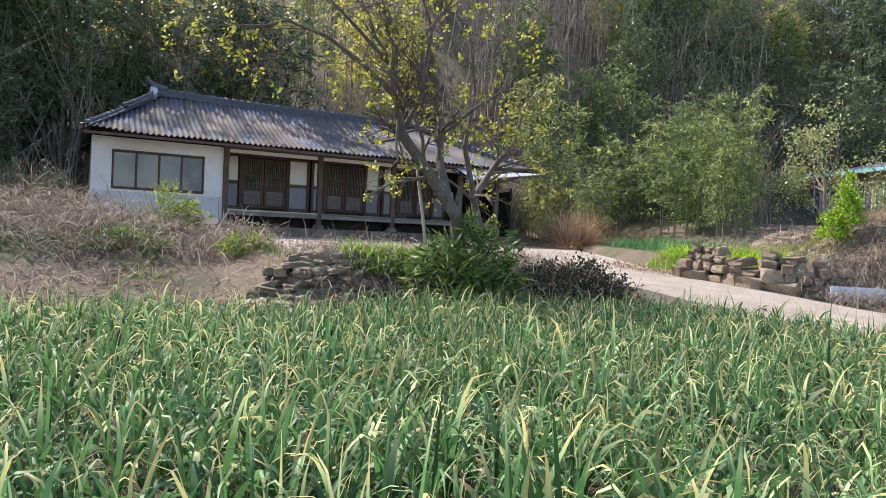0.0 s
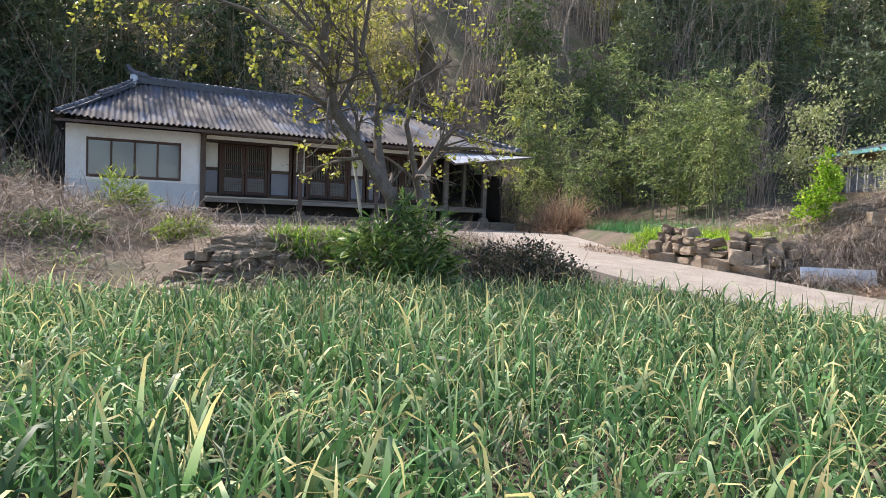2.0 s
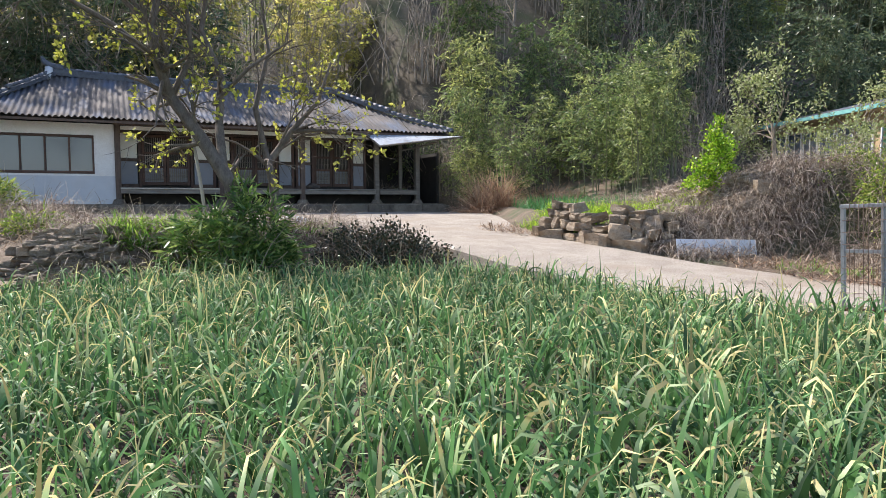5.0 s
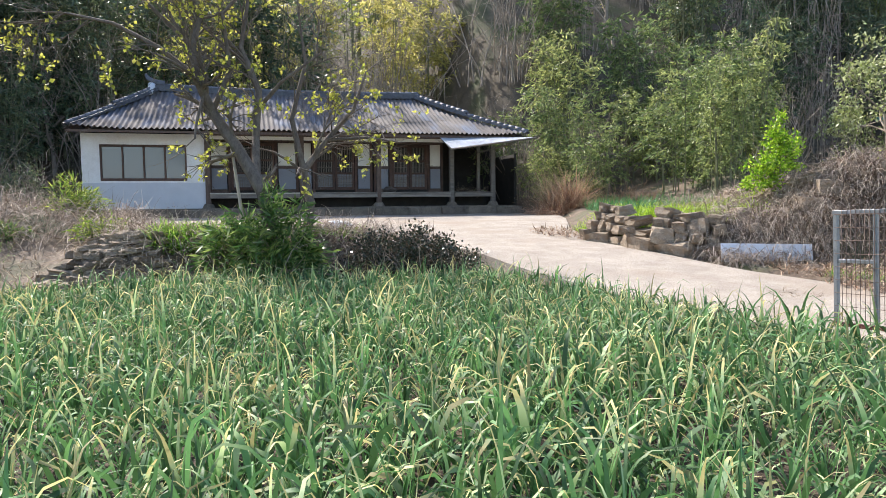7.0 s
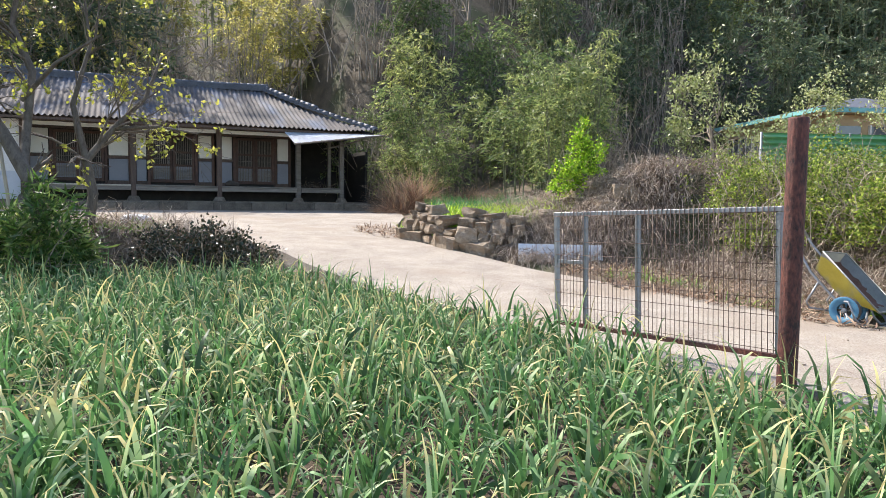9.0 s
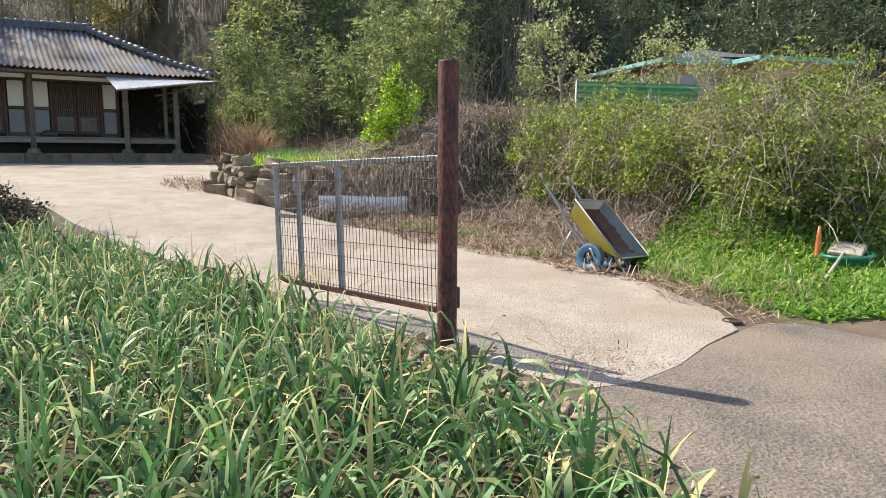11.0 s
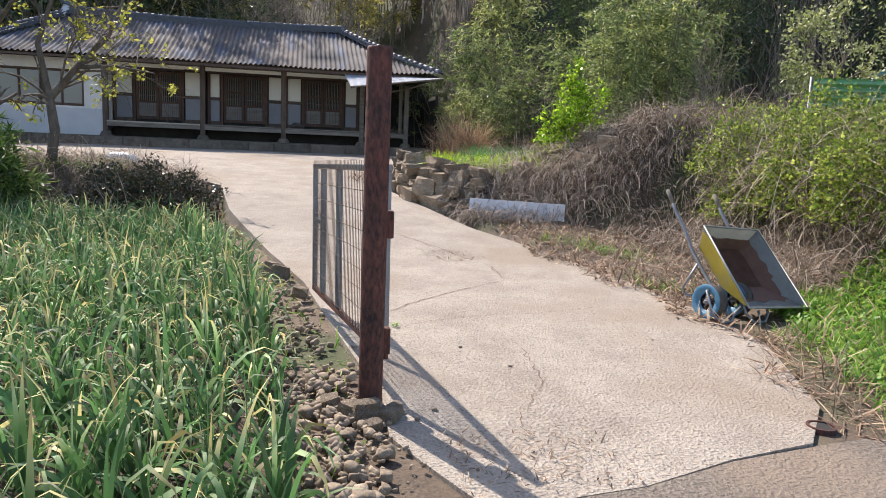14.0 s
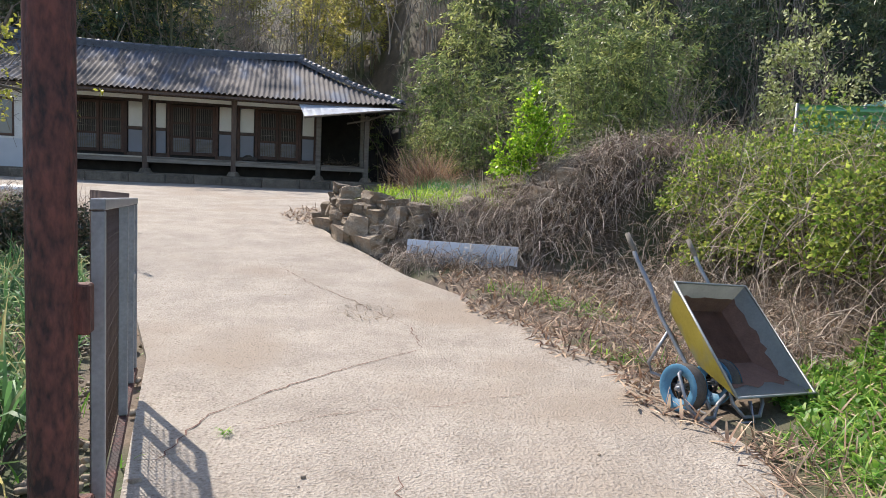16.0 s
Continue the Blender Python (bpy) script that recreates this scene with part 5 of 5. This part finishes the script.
def whips(name, label, height, count, seed, lean=0.1):
    """A stand of slender leafless stems, side twigs and a few hanging vines."""
    rs2 = np.random.default_rng(seed)
    t = thing(name, label, "bare stems")
    w2 = Wood()
    for c in range(count):
        p = np.array([rs2.normal(0, 0.9), rs2.normal(0, 0.7), -0.3])
        d = rs2.normal(0, lean, 2)
        h = height * rs2.uniform(0.55, 1.0)
        line = [p + np.array([d[0] * h * q ** 1.6, d[1] * h * q ** 1.6, h * q]) + rs2.normal(0, 0.04, 3) for q in np.linspace(0, 1, 8)]
        w2.limb(line, list(np.linspace(0.032, 0.008, 8)))
        for k in range(7):
            i = rs2.integers(2, 8)
            e = rs2.normal(0, 0.5, 3) + [0, 0, 0.5]
            w2.limb([line[i], line[i] + e * 0.6, line[i] + e * 1.1 + [0, 0, -0.15]], [0.011, 0.008, 0.004])
        if c % 3 == 0:
            i = rs2.integers(3, 8)
            q = line[i]
            w2.limb([q, q + rs2.normal(0, 0.25, 3) - [0, 0, 1.0], q + rs2.normal(0, 0.35, 3) - [0, 0, 2.2], q + rs2.normal(0, 0.5, 3) - [0, 0, 3.2]], [0.013] * 4)
    o = tagged(w2.mesh("stem_stand", "twig", 4), kind="stuff")
    o.parent = t
    return t


def place_copies(kinds, spots, group):
    """Each spot: x, y, which kind, scale, turn. The first use of a kind moves the original."""
    used = set()
    for x, y, i, s, a in spots:
        i %= len(kinds)
        m = pose(x, y, float(land(x, y)), 0, 0, a) @ Matrix.Diagonal((s, s, s * (0.9 + 0.2 * random.random()), 1))
        if i in used:
            o = copy_thing(kinds[i], m)
            o.matrix_basis = m
        else:
            kinds[i].matrix_basis = m
            used.add(i)
            o = kinds[i]
        tagged(o, group=group)


gold = [bamboo("bamboo_clump", "tall yellow-green bamboo clump on the hillside", 8.5, 2.2, 15, 640, "bamboo_gold", 21), bamboo("bamboo_clump", "tall olive-green bamboo clump on the hillside", 9.5, 2.0, 15, 620, "bamboo", 22)]
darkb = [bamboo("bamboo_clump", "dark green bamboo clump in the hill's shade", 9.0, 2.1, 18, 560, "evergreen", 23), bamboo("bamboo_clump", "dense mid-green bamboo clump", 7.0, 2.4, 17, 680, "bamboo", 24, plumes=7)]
bare = [broadleaf("bare_tree", "leafless grey tree among the bamboo", 9, 31, None, 0, 0, "twig", 4, 0.5, trunk_r=0.11), broadleaf("budding_tree", "slender tree with thin new leaf", 9, 32, "young", 3, 0.12, "twig", 3, 0.5, 0.4, 0.1), whips("bare_culms", "stand of pale leafless bamboo culms", 9.5, 26, 33), whips("bare_culms", "thicket of grey leafless whips hung with vines", 7.5, 34, 34, 0.3)]
spots_g, spots_d, spots_b = [], [], []
for x in np.arange(-24, 76, 2.7):
    for row, y in enumerate((32.5, 36, 40.5, 46, 54)):
        xx, yy = x + random.uniform(-1.1, 1.1), y + random.uniform(-1.2, 1.2)
        pick = random.random()
        sc = random.uniform(0.85, 1.15) * (1 + 0.07 * row)
        west = xx < 5
        if row > 3 and pick < 0.35 or xx > 44 and (pick < 0.3 or row == 0) or row > 3 and xx < 4:
            continue
        if 6 < xx < 36 and row > 0:
            if pick < 0.46:
                spots_g.append((xx, yy, int(random.random() > 0.78), sc * 1.05, random.uniform(0, 360)))
            elif pick < 0.66:
                spots_b.append((xx, yy, random.choice((0, 2, 2, 3)), sc, random.uniform(0, 360)))
        elif row == 0 and 6 < xx < 36 and pick < 0.35:
            continue
        elif pick > 0.74:
            spots_b.append((xx, yy, random.choice((0, 1, 2, 2, 3, 3)), sc, random.uniform(0, 360)))
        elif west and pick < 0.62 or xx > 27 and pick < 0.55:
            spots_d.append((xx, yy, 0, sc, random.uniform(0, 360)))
        elif row == 0 and xx > 13 or pick < 0.2 and not 8 < xx < 30:
            spots_d.append((xx, yy, 1, sc, random.uniform(0, 360)))
        else:
            spots_g.append((xx, yy, int(random.random() > 0.5), sc * 1.05, random.uniform(0, 360)))
# extra-tall row added behind the house, tops out of view, to shade its roof
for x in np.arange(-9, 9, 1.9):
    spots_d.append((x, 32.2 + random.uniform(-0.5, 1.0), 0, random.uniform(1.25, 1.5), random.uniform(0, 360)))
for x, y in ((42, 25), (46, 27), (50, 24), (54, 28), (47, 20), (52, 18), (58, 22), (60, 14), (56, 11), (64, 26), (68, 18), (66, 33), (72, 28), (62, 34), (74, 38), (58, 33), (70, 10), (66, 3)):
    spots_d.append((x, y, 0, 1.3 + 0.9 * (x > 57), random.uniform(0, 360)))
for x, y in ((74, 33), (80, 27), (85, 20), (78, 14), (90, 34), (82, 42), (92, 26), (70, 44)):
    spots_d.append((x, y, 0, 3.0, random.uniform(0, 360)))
for x, y, s in ((19.2, 21.8, 0.62), (21.6, 19.2, 0.85), (24.0, 20.8, 0.95), (22.6, 23.5, 0.95), (26.4, 23.0, 1.0), (19.5, 25.0, 0.75), (29.0, 25.5, 1.05), (17.6, 28.5, 0.8), (20.8, 27.5, 1.0), (24.8, 27.0, 1.1), (18.2, 24.2, 0.5)):
    spots_d.append((x, y, 1, s, random.uniform(0, 360)))
for x, y, s in ((21.4, 16.8, 0.62), (23.2, 18.2, 0.7)):
    spots_g.append((x, y, 1, s, random.uniform(0, 360)))
for x, y, s in ((-3.2, 22.5, 0.45), (-4.5, 25, 0.7), (-6.5, 21, 0.6), (-9, 23, 0.8), (-12, 20, 0.8), (-3, 28.5, 0.85), (-7, 28, 1.0), (-12, 27, 1.1), (-17, 24, 1.2), (31.5, 27, 1.0), (35, 29, 1.1), (40, 28, 1.2), (44, 22, 1.1)):
    spots_d.append((x, y, 0, s, random.uniform(0, 360)))
for x in np.arange(-12, 14, 1.7):
    spots_b.append((x, 31.6 + random.uniform(-0.4, 0.8), random.choice((0, 2, 3, 3)), random.uniform(0.8, 1.1), random.uniform(0, 360)))
for x, y, i, sc in ((18.6, 26.5, 3, 0.6), (20.5, 24.4, 3, 0.55), (27.5, 26, 3, 0.9), (25.6, 19.2, 3, 0.5), (34, 26, 3, 0.9), (38, 30, 2, 1.1), (-2.5, 22.5, 3, 0.5), (-5.5, 23.5, 3, 0.7), (-8.5, 25, 2, 0.9)):
    spots_b.append((x, y, i, sc, random.uniform(0, 360)))
place_copies(gold, spots_g, "bamboo on the hill")
place_copies(darkb, spots_d, "bamboo on the hill")
place_copies(bare, spots_b, "trees on the hill")
# pale flowering tree in front of the second house
blossom = [broadleaf("blossom_tree", "pale blossoming orchard tree with open crown", 4.6, 41, "pale_leaf", 17, 0.13, "twig", 3, 0.62, 0.1, 0.09)]
place_copies(blossom, [(32.3, 20.2, 0, 1.45, 20), (33.2, 17.4, 0, 1.2, 150), (27.4, 9.0, 0, 0.8, 260)], "orchard trees")


def foliage(name, n, cx, cy, z, rx, ry, rz, mat, length, width, hang=0.0, tuft=14, loose=0.09):
    """A low shrub: leaves in tufts over an uneven dome, with hollows between them."""
    m = max(8, n // tuft)
    d = unit(RNG.normal(0, 1, (m, 3)))
    d[:, 2] = np.abs(d[:, 2])
    lump = 0.82 + 0.16 * np.sin(5 * d[:, 0] + 3 * d[:, 1] + cx) * np.cos(4 * d[:, 2] + cy) + 0.14 * np.sin(11 * d[:, 0] - 7 * d[:, 2] + 2 * cy)
    r = np.where(RNG.random(m) < 0.72, RNG.uniform(0.88, 1.06, m), RNG.uniform(0.45, 0.88, m)) * lump
    c = d * r[:, None] * [rx, ry, rz] + [cx, cy, z]
    d = np.repeat(d, tuft, 0)
    p = np.repeat(c, tuft, 0) + RNG.normal(0, loose, d.shape) * [1, 1, 0.7]
    dirs = unit(d * 0.8 + RNG.normal(0, 0.6, d.shape) - [0, 0, hang])
    return tagged(leaves(name, p, length, width, mat, dirs=dirs), kind="stuff")


def shrub_stems(name, cx, cy, z, h, r, n, seed, mat="twig"):
    w2 = Wood()
    rs2 = np.random.default_rng(seed)
    for _ in range(n):
        w2.grow((cx + rs2.normal(0, r * 0.3), cy + rs2.normal(0, r * 0.3), z), (rs2.normal(0, 0.5), rs2.normal(0, 0.5), 1), h * 0.7, 0.012, 1, rs2, 0.05, 0.6, (1, 3), 0.7)
    return tagged(w2.mesh(name, mat, 3), kind="stuff")


def shrub(name, cx, cy, rx, ry, rz, n, mat, length, width, label, hang=0.2, stems=14, dead=0, tuft=14, loose=0.09):
    z = float(land(cx, cy)) - 0.05
    t = thing(name, label, "shrub", (cx, cy, z))
    adopt(foliage("leaves", n, cx, cy, z, rx, ry, rz, mat, length, width, hang, tuft, loose), t)
    adopt(shrub_stems("stem_stand", cx, cy, z, rz, rx, stems, abs(int(cx * 10 + cy))), t)
    if dead:
        d = unit(RNG.normal(0, 1, (dead, 3)))
        d[:, 2] = np.abs(d[:, 2])
        p = d * RNG.uniform(0.7, 0.98, dead)[:, None] * [rx, ry, rz] + [cx, cy, z]
        go = unit(np.cross(d, RNG.normal(0, 1, (dead, 3))) + d * 0.35)
        adopt(tagged(blades("dead_stem_tangle", p, go, RNG.uniform(0.3, 0.9, dead), RNG.uniform(0.006, 0.014, dead), RNG.uniform(0.1, 0.45, dead), "grey_straw", 4, 0.5, 0.2), kind="stuff"), t)
    return t


shrub("dwarf_bamboo", 6.55, 9.95, 1.1, 0.8, 1.6, 3400, "shrub", 0.25, 0.04, "dense dark dwarf bamboo shrub on the bank under the tree", 0.5, 16, 0, 10, 0.07)
shrub("dwarf_bamboo", 7.0, 9.75, 0.5, 0.5, 0.95, 900, "shrub", 0.23, 0.038, "low dwarf bamboo beside the taller shrub", 0.5, 8, 0, 10, 0.07)
shrub("ivy_mound", 9.2, 10.1, 1.4, 0.85, 1.0, 8000, "ivy", 0.06, 0.045, "low mound of dark glossy ivy at the field's edge", 0.0)
shrub("mound_shrub", 2.3, 15.6, 0.7, 0.55, 0.95, 900, "vine", 0.24, 0.028, "yellow-green shrub on the dry mound before the house")
shrub("vine_shrub", -0.6, 21.8, 1.1, 1.2, 1.9, 2600, "evergreen", 0.1, 0.04, "tall dark vine-hung bush at the house corner", 0.5, 30, 400)
shrub("vine_shrub", -2.4, 19.8, 1.6, 1.2, 1.7, 2600, "vine", 0.1, 0.04, "overgrown bush hung with dead vines", 0.5, 30, 500)
# bright evergreen on the stone heap: two upright leafy leaders over a round base
spindle = thing("spindle_bush", "bright fresh-green spindle bush with upright leader", "shrub", (17.3, 10.2, 1.6))
for k, (cx, cy, z, rx, rz, n) in enumerate(((16.95, 10.05, 1.7, 0.38, 0.7, 950), (17.3, 9.95, 2.1, 0.36, 0.9, 900), (17.25, 9.95, 2.6, 0.2, 0.85, 400), (17.9, 10.1, 2.4, 0.13, 0.6, 180), (17.62, 10.1, 2.1, 0.36, 0.45, 420))):
    adopt(foliage("leaf_mass", n, cx, cy, z, rx, rx, rz, "bright", 0.085, 0.05, 0.0, 8, 0.05), spindle)
adopt(shrub_stems("stem_stand", 17.3, 10.2, 1.6, 1.7, 0.4, 10, 5), spindle)
shrub("low_weed", -1.2, 12.9, 0.6, 0.4, 0.35, 700, "shrub", 0.12, 0.03, "low yellow-green weeds on the dry path's edge")
shrub("low_weed", 1.3, 13.1, 0.7, 0.4, 0.35, 800, "shrub", 0.12, 0.03, "low yellow-green weeds on the dry path's edge")
shrub("low_weed", 3.4, 13.0, 0.6, 0.4, 0.4, 700, "vine", 0.12, 0.03, "low green weeds beside the stone heap")
shrub("low_weed", -3.5, 12.6, 0.8, 0.4, 0.4, 800, "shrub", 0.12, 0.03, "low yellow-green weeds on the dry path's edge")
# bramble bank
for cx, cy, rx, ry, rz, n in ((19.3, 6.9, 1.1, 0.9, 1.1, 2800), (19.7, 5.6, 1.4, 1.2, 1.3, 3800), (20.9, 4.3, 1.6, 1.2, 1.35, 3600), (18.9, 5.2, 0.8, 0.8, 1.15, 2200), (21.2, 6.8, 1.6, 1.1, 0.7, 2600), (18.9, 3.9, 0.9, 0.8, 1.3, 2600), (19.6, 2.9, 1.1, 0.9, 1.5, 3000), (20.5, 2.4, 1.5, 1.1, 1.75, 3600), (22.4, 2.8, 1.6, 1.4, 1.6, 3000), (23.5, 5.2, 1.8, 1.4, 0.75, 2400), (18.8, 2.4, 0.8, 0.7, 1.15, 2000), (19.6, 1.5, 1.0, 0.8, 1.45, 2800), (20.6, 6.0, 1.1, 0.9, 0.95, 2000), (24.5, 1.2, 1.6, 1.2, 1.7, 2400), (20.3, 8.4, 1.2, 0.9, 0.6, 1800), (21.6, 1.2, 1.4, 0.9, 1.4, 2600), (26.5, 3.5, 1.8, 1.8, 1.6, 2200), (18.7, 6.2, 0.6, 0.6, 0.85, 1300), (18.5, 1.75, 0.95, 0.75, 1.4, 2400), (19.2, 1.0, 1.0, 0.7, 1.4, 2400)):
    shrub("bramble", cx, cy, rx, ry, rz, int(n * 1.9), "vine", 0.064, 0.044, "sunlit bramble thicket with yellow-green new leaves", 0.1, 34, 330, 9, 0.07)
bx, by = scatter(9000, 18.4, 25, 1.2, 8.5, lambda x, y: y > 2.6 - 0.2 * (x - 17))
tagged(leaves("bramble_leaves", on_land(bx, by) + np.stack([bx * 0, bx * 0, RNG.uniform(0.0, 0.55, bx.size)], 1), 0.075, 0.045, "vine"), "loose bramble leaves over the bank", "leaves", kind="stuff")


def tangle(name, n, region, up, length, width, mat, label, rise=0.25, droop=0.2, keep=None):
    x, y = scatter(n, *region, keep)
    if mat == "grey_straw":
        width, droop = width * 0.62, droop * 2.0
    p = on_land(x, y) + np.stack([np.zeros(x.size), np.zeros(x.size), RNG.uniform(0, up, x.size)], 1)
    return tagged(blades(name, p, rand_dirs(x.size, rise) * [1, 1, 0.6], length * RNG.uniform(0.5, 1.4, x.size), width * RNG.uniform(0.6, 1.5, x.size), droop * RNG.uniform(0.3, 1.6, x.size), mat, 4, 0.4, 0.2), label, "dry grass", kind="stuff")


inside_drive = lambda x, y: inside(DRIVE, x, y)
off = lambda x, y: ~inside(DRIVE, x, y) & ~inside(FIELD, x, y) & ~((x > 15.85) & (x < 16.9) & (y > 2.15) & (y < 3.1))
tangle("dead_vines", 15000, (-8, 4.3, 12.6, 18.5), 0.28, 0.5, 0.022, "grey_straw", "grey-brown tangle of dead vines over the mound", keep=off)
tangle("dead_vines", 2600, (-8, 3.2, 11.2, 13.2), 0.08, 0.4, 0.018, "grey_straw", "dead creepers thinning out towards the path", keep=lambda x, y: off(x, y) & (np.sin(1.7 * x) + RNG.random(x.size) > 0.4))
tangle("path_weeds", 2600, (-8, 4.2, 11.6, 13.6), 0.0, 0.2, 0.02, "grass", "patches of low green weeds at the mound's foot", 0.9, 0.25, keep=lambda x, y: off(x, y) & (np.sin(2.3 * x + 0.9 * y) + 0.5 * np.sin(5 * x) > 0.25))
tangle("dry_grass", 5200, (-8, 4, 9.6, 13.5), 0.04, 0.28, 0.016, "straw", "dry trodden grass and straw on the path", keep=off)
tangle("dead_vines", 9000, (3.8, 9.9, 9.5, 12.0), 0.2, 0.42, 0.017, "grey_straw", "dead creepers over the planted bank", keep=off)
tangle("daylilies", 1900, (4.6, 6.2, 10.4, 11.2), 0.0, 0.3, 0.024, "grass", "clump of arching daylily leaves on the bank top", 1.5, 0.24, keep=off)
tangle("bank_grass", 1500, (4.4, 8.6, 10.6, 12.4), 0.02, 0.2, 0.018, "grass", "fresh grass on the bank top", 0.9, 0.2, keep=off)
tangle("dead_vines", 8000, (14.7, 18.6, 8.1, 9.9), 0.2, 0.55, 0.015, "grey_straw", "grey dead vines hanging over the terrace wall", 0.0, 0.3, keep=off)
tangle("dead_vines", 11000, (16.6, 20.8, 8.0, 13.8), 0.25, 0.5, 0.016, "grey_straw", "dead vines smothering the stone heap", 0.1, 0.25, keep=off)
tangle("dead_vines", 5200, (17.3, 19.6, 3.2, 8.6), 0.3, 0.6, 0.015, "grey_straw", "dead bramble stems at the foot of the thicket", 0.3, 0.25, keep=off)
tangle("dry_twigs", 4200, (15.6, 18.6, 3.2, 8.8), 0.05, 0.3, 0.011, "grey_straw", "pale dry twigs and stalks strewn before the thicket", 0.15, 0.1, keep=off)
tangle("leaf_litter", 9000, (15.2, 18.6, 1.6, 8.8), 0.03, 0.15, 0.02, "dead_leaf", "fallen leaves and twigs along the drive", 0.1, 0.1, keep=lambda x, y: off(x, y) | (((x < 15.85) | (y > 3.1)) & (x > np.interp(y, [1, 3.6, 6.2, 8], [15.6, 15.7, 15.2, 14.45]) + 0.12 * np.sin(4 * y))))
tangle("verge_weeds", 26000, (15.5, 19.2, -1.4, 3.4), 0.06, 0.075, 0.035, "grass", "low broad-leaved weeds in the verge", 0.5, 0.1, keep=lambda x, y: ~inside(DRIVE, x, y) & ~inside(ROAD, x, y) & (x > 15.7 + 0.36 * np.maximum(y, 0)))
tangle("verge_grass", 17000, (15.4, 21, -2.2, 3.2), 0.0, 0.19, 0.012, "grass", "lush verge grass beside the lane", 1.1, 0.22, keep=lambda x, y: off(x, y) & ~inside(ROAD, x, y) & (x > 15.5 + 0.33 * np.maximum(y, 0)))
tangle("terrace_grass", 9000, (14.3, 17.4, 9.6, 14.0), 0.0, 0.3, 0.016, "bright", "bright young grass on the terrace", 1.1, 0.2, keep=off)
tangle("onion_patch", 3400, (15.8, 20.5, 14.5, 19.5), 0.0, 0.4, 0.015, "onion", "dark green onion bed", 1.8, 0.06, keep=lambda x, y: off(x, y) & (x > 15.6 + 0.36 * (y - 14)))
tangle("dry_reeds", 1500, (17.0, 18.2, 20.4, 21.8), 0.15, 1.3, 0.018, "red_straw", "tall rust-coloured dry reeds by the shed", 1.2, 0.13)
tangle("dry_reeds", 2600, (15.8, 21, 19.6, 23), 0.15, 0.7, 0.012, "red_straw", "fallen dry reeds", 0.2, 0.2, keep=lambda x, y: x > 15.8 + 0.3 * (y - 19.6))
tangle("leaf_pile", 1300, (12.7, 14.6, 11.6, 14.6), 0.05, 0.13, 0.02, "dead_leaf", "swept pile of brown leaves on the drive", 0.2, 0.1, keep=lambda x, y: ((x - 13.9) / 0.9) ** 2 + ((y - 13.0) / 1.4) ** 2 < 1)
tangle("understory", 5000, (-14, 34, 30.8, 33.5), 0.9, 0.9, 0.016, "grey_straw", "dead undergrowth along the wood's edge", 0.5, 0.15)
tangle("edge_weeds", 420, (11.4, 12.3, -2.4, 5.0), 0.0, 0.13, 0.012, "grass", "weeds among the rubble", 1.0, 0.2, keep=lambda x, y: ~inside(FIELD, x, y) & ~inside(DRIVE, x, y) & ~inside(ROAD, x, y))

for k in range(5):
    fx, fy = 16.9 + 0.35 * k + random.uniform(-0.2, 0.2), 1.1 + random.uniform(-0.5, 0.5)
    d = thing("dandelion", "small yellow flower on a thin green stalk", "flower", (fx, fy, float(land(fx, fy))), "flowers in the verge")
    part("stalk", tube([(0, 0, -0.03), (0.01, 0, 0.25)], 0.004, 5), "onion", d)
    b = bmesh.new()
    bmesh.ops.create_icosphere(b, subdivisions=1, radius=0.028, matrix=pose(0.01, 0, 0.255) @ Matrix.Diagonal((1, 1, 0.5, 1)))
    part("bloom", b, "yellow", d)
tangle("twig_litter", 3600, (15.0, 17.0, -0.1, 3.2), 0.02, 0.22, 0.010, "dead_leaf", "fallen twigs and leaves at the drive's corner", 0.05, 0.05, keep=lambda x, y: ((x < 15.6) | (y < 1.9)) & (x > 15.0 + 0.40 * np.clip(y, 0, 2) + 0.15 * np.sin(5 * y)))
tangle("verge_tufts", 1500, (15.6, 16.8, 3.6, 7.0), 0.0, 0.2, 0.012, "grass", "tufts of grass along the drive", 1.0, 0.2, keep=lambda x, y: off(x, y) & (np.sin(3.1 * x + 2.2 * y) > 0.55))
tangle("crack_weeds", 26, (12.73, 12.79, 2.4, 2.48), 0.0, 0.05, 0.008, "grass", "tuft of weeds growing in the concrete's crack", 0.6, 0.2, keep=lambda x, y: x > 0)
tangle("drive_litter", 260, (13.6, 14.5, 5.3, 6.3), 0.004, 0.09, 0.008, "straw", "scattered straw on the concrete", 0.0, 0.02, keep=lambda x, y: ((x - 14.0) / 0.4) ** 2 + ((y - 5.8) / 0.4) ** 2 < 1)
tangle("corner_litter", 240, (12.7, 13.6, -0.5, 0.2), 0.004, 0.05, 0.008, "dead_leaf", "crumbs of earth and leaf at the concrete's corner", 0.0, 0.02, keep=inside_drive)
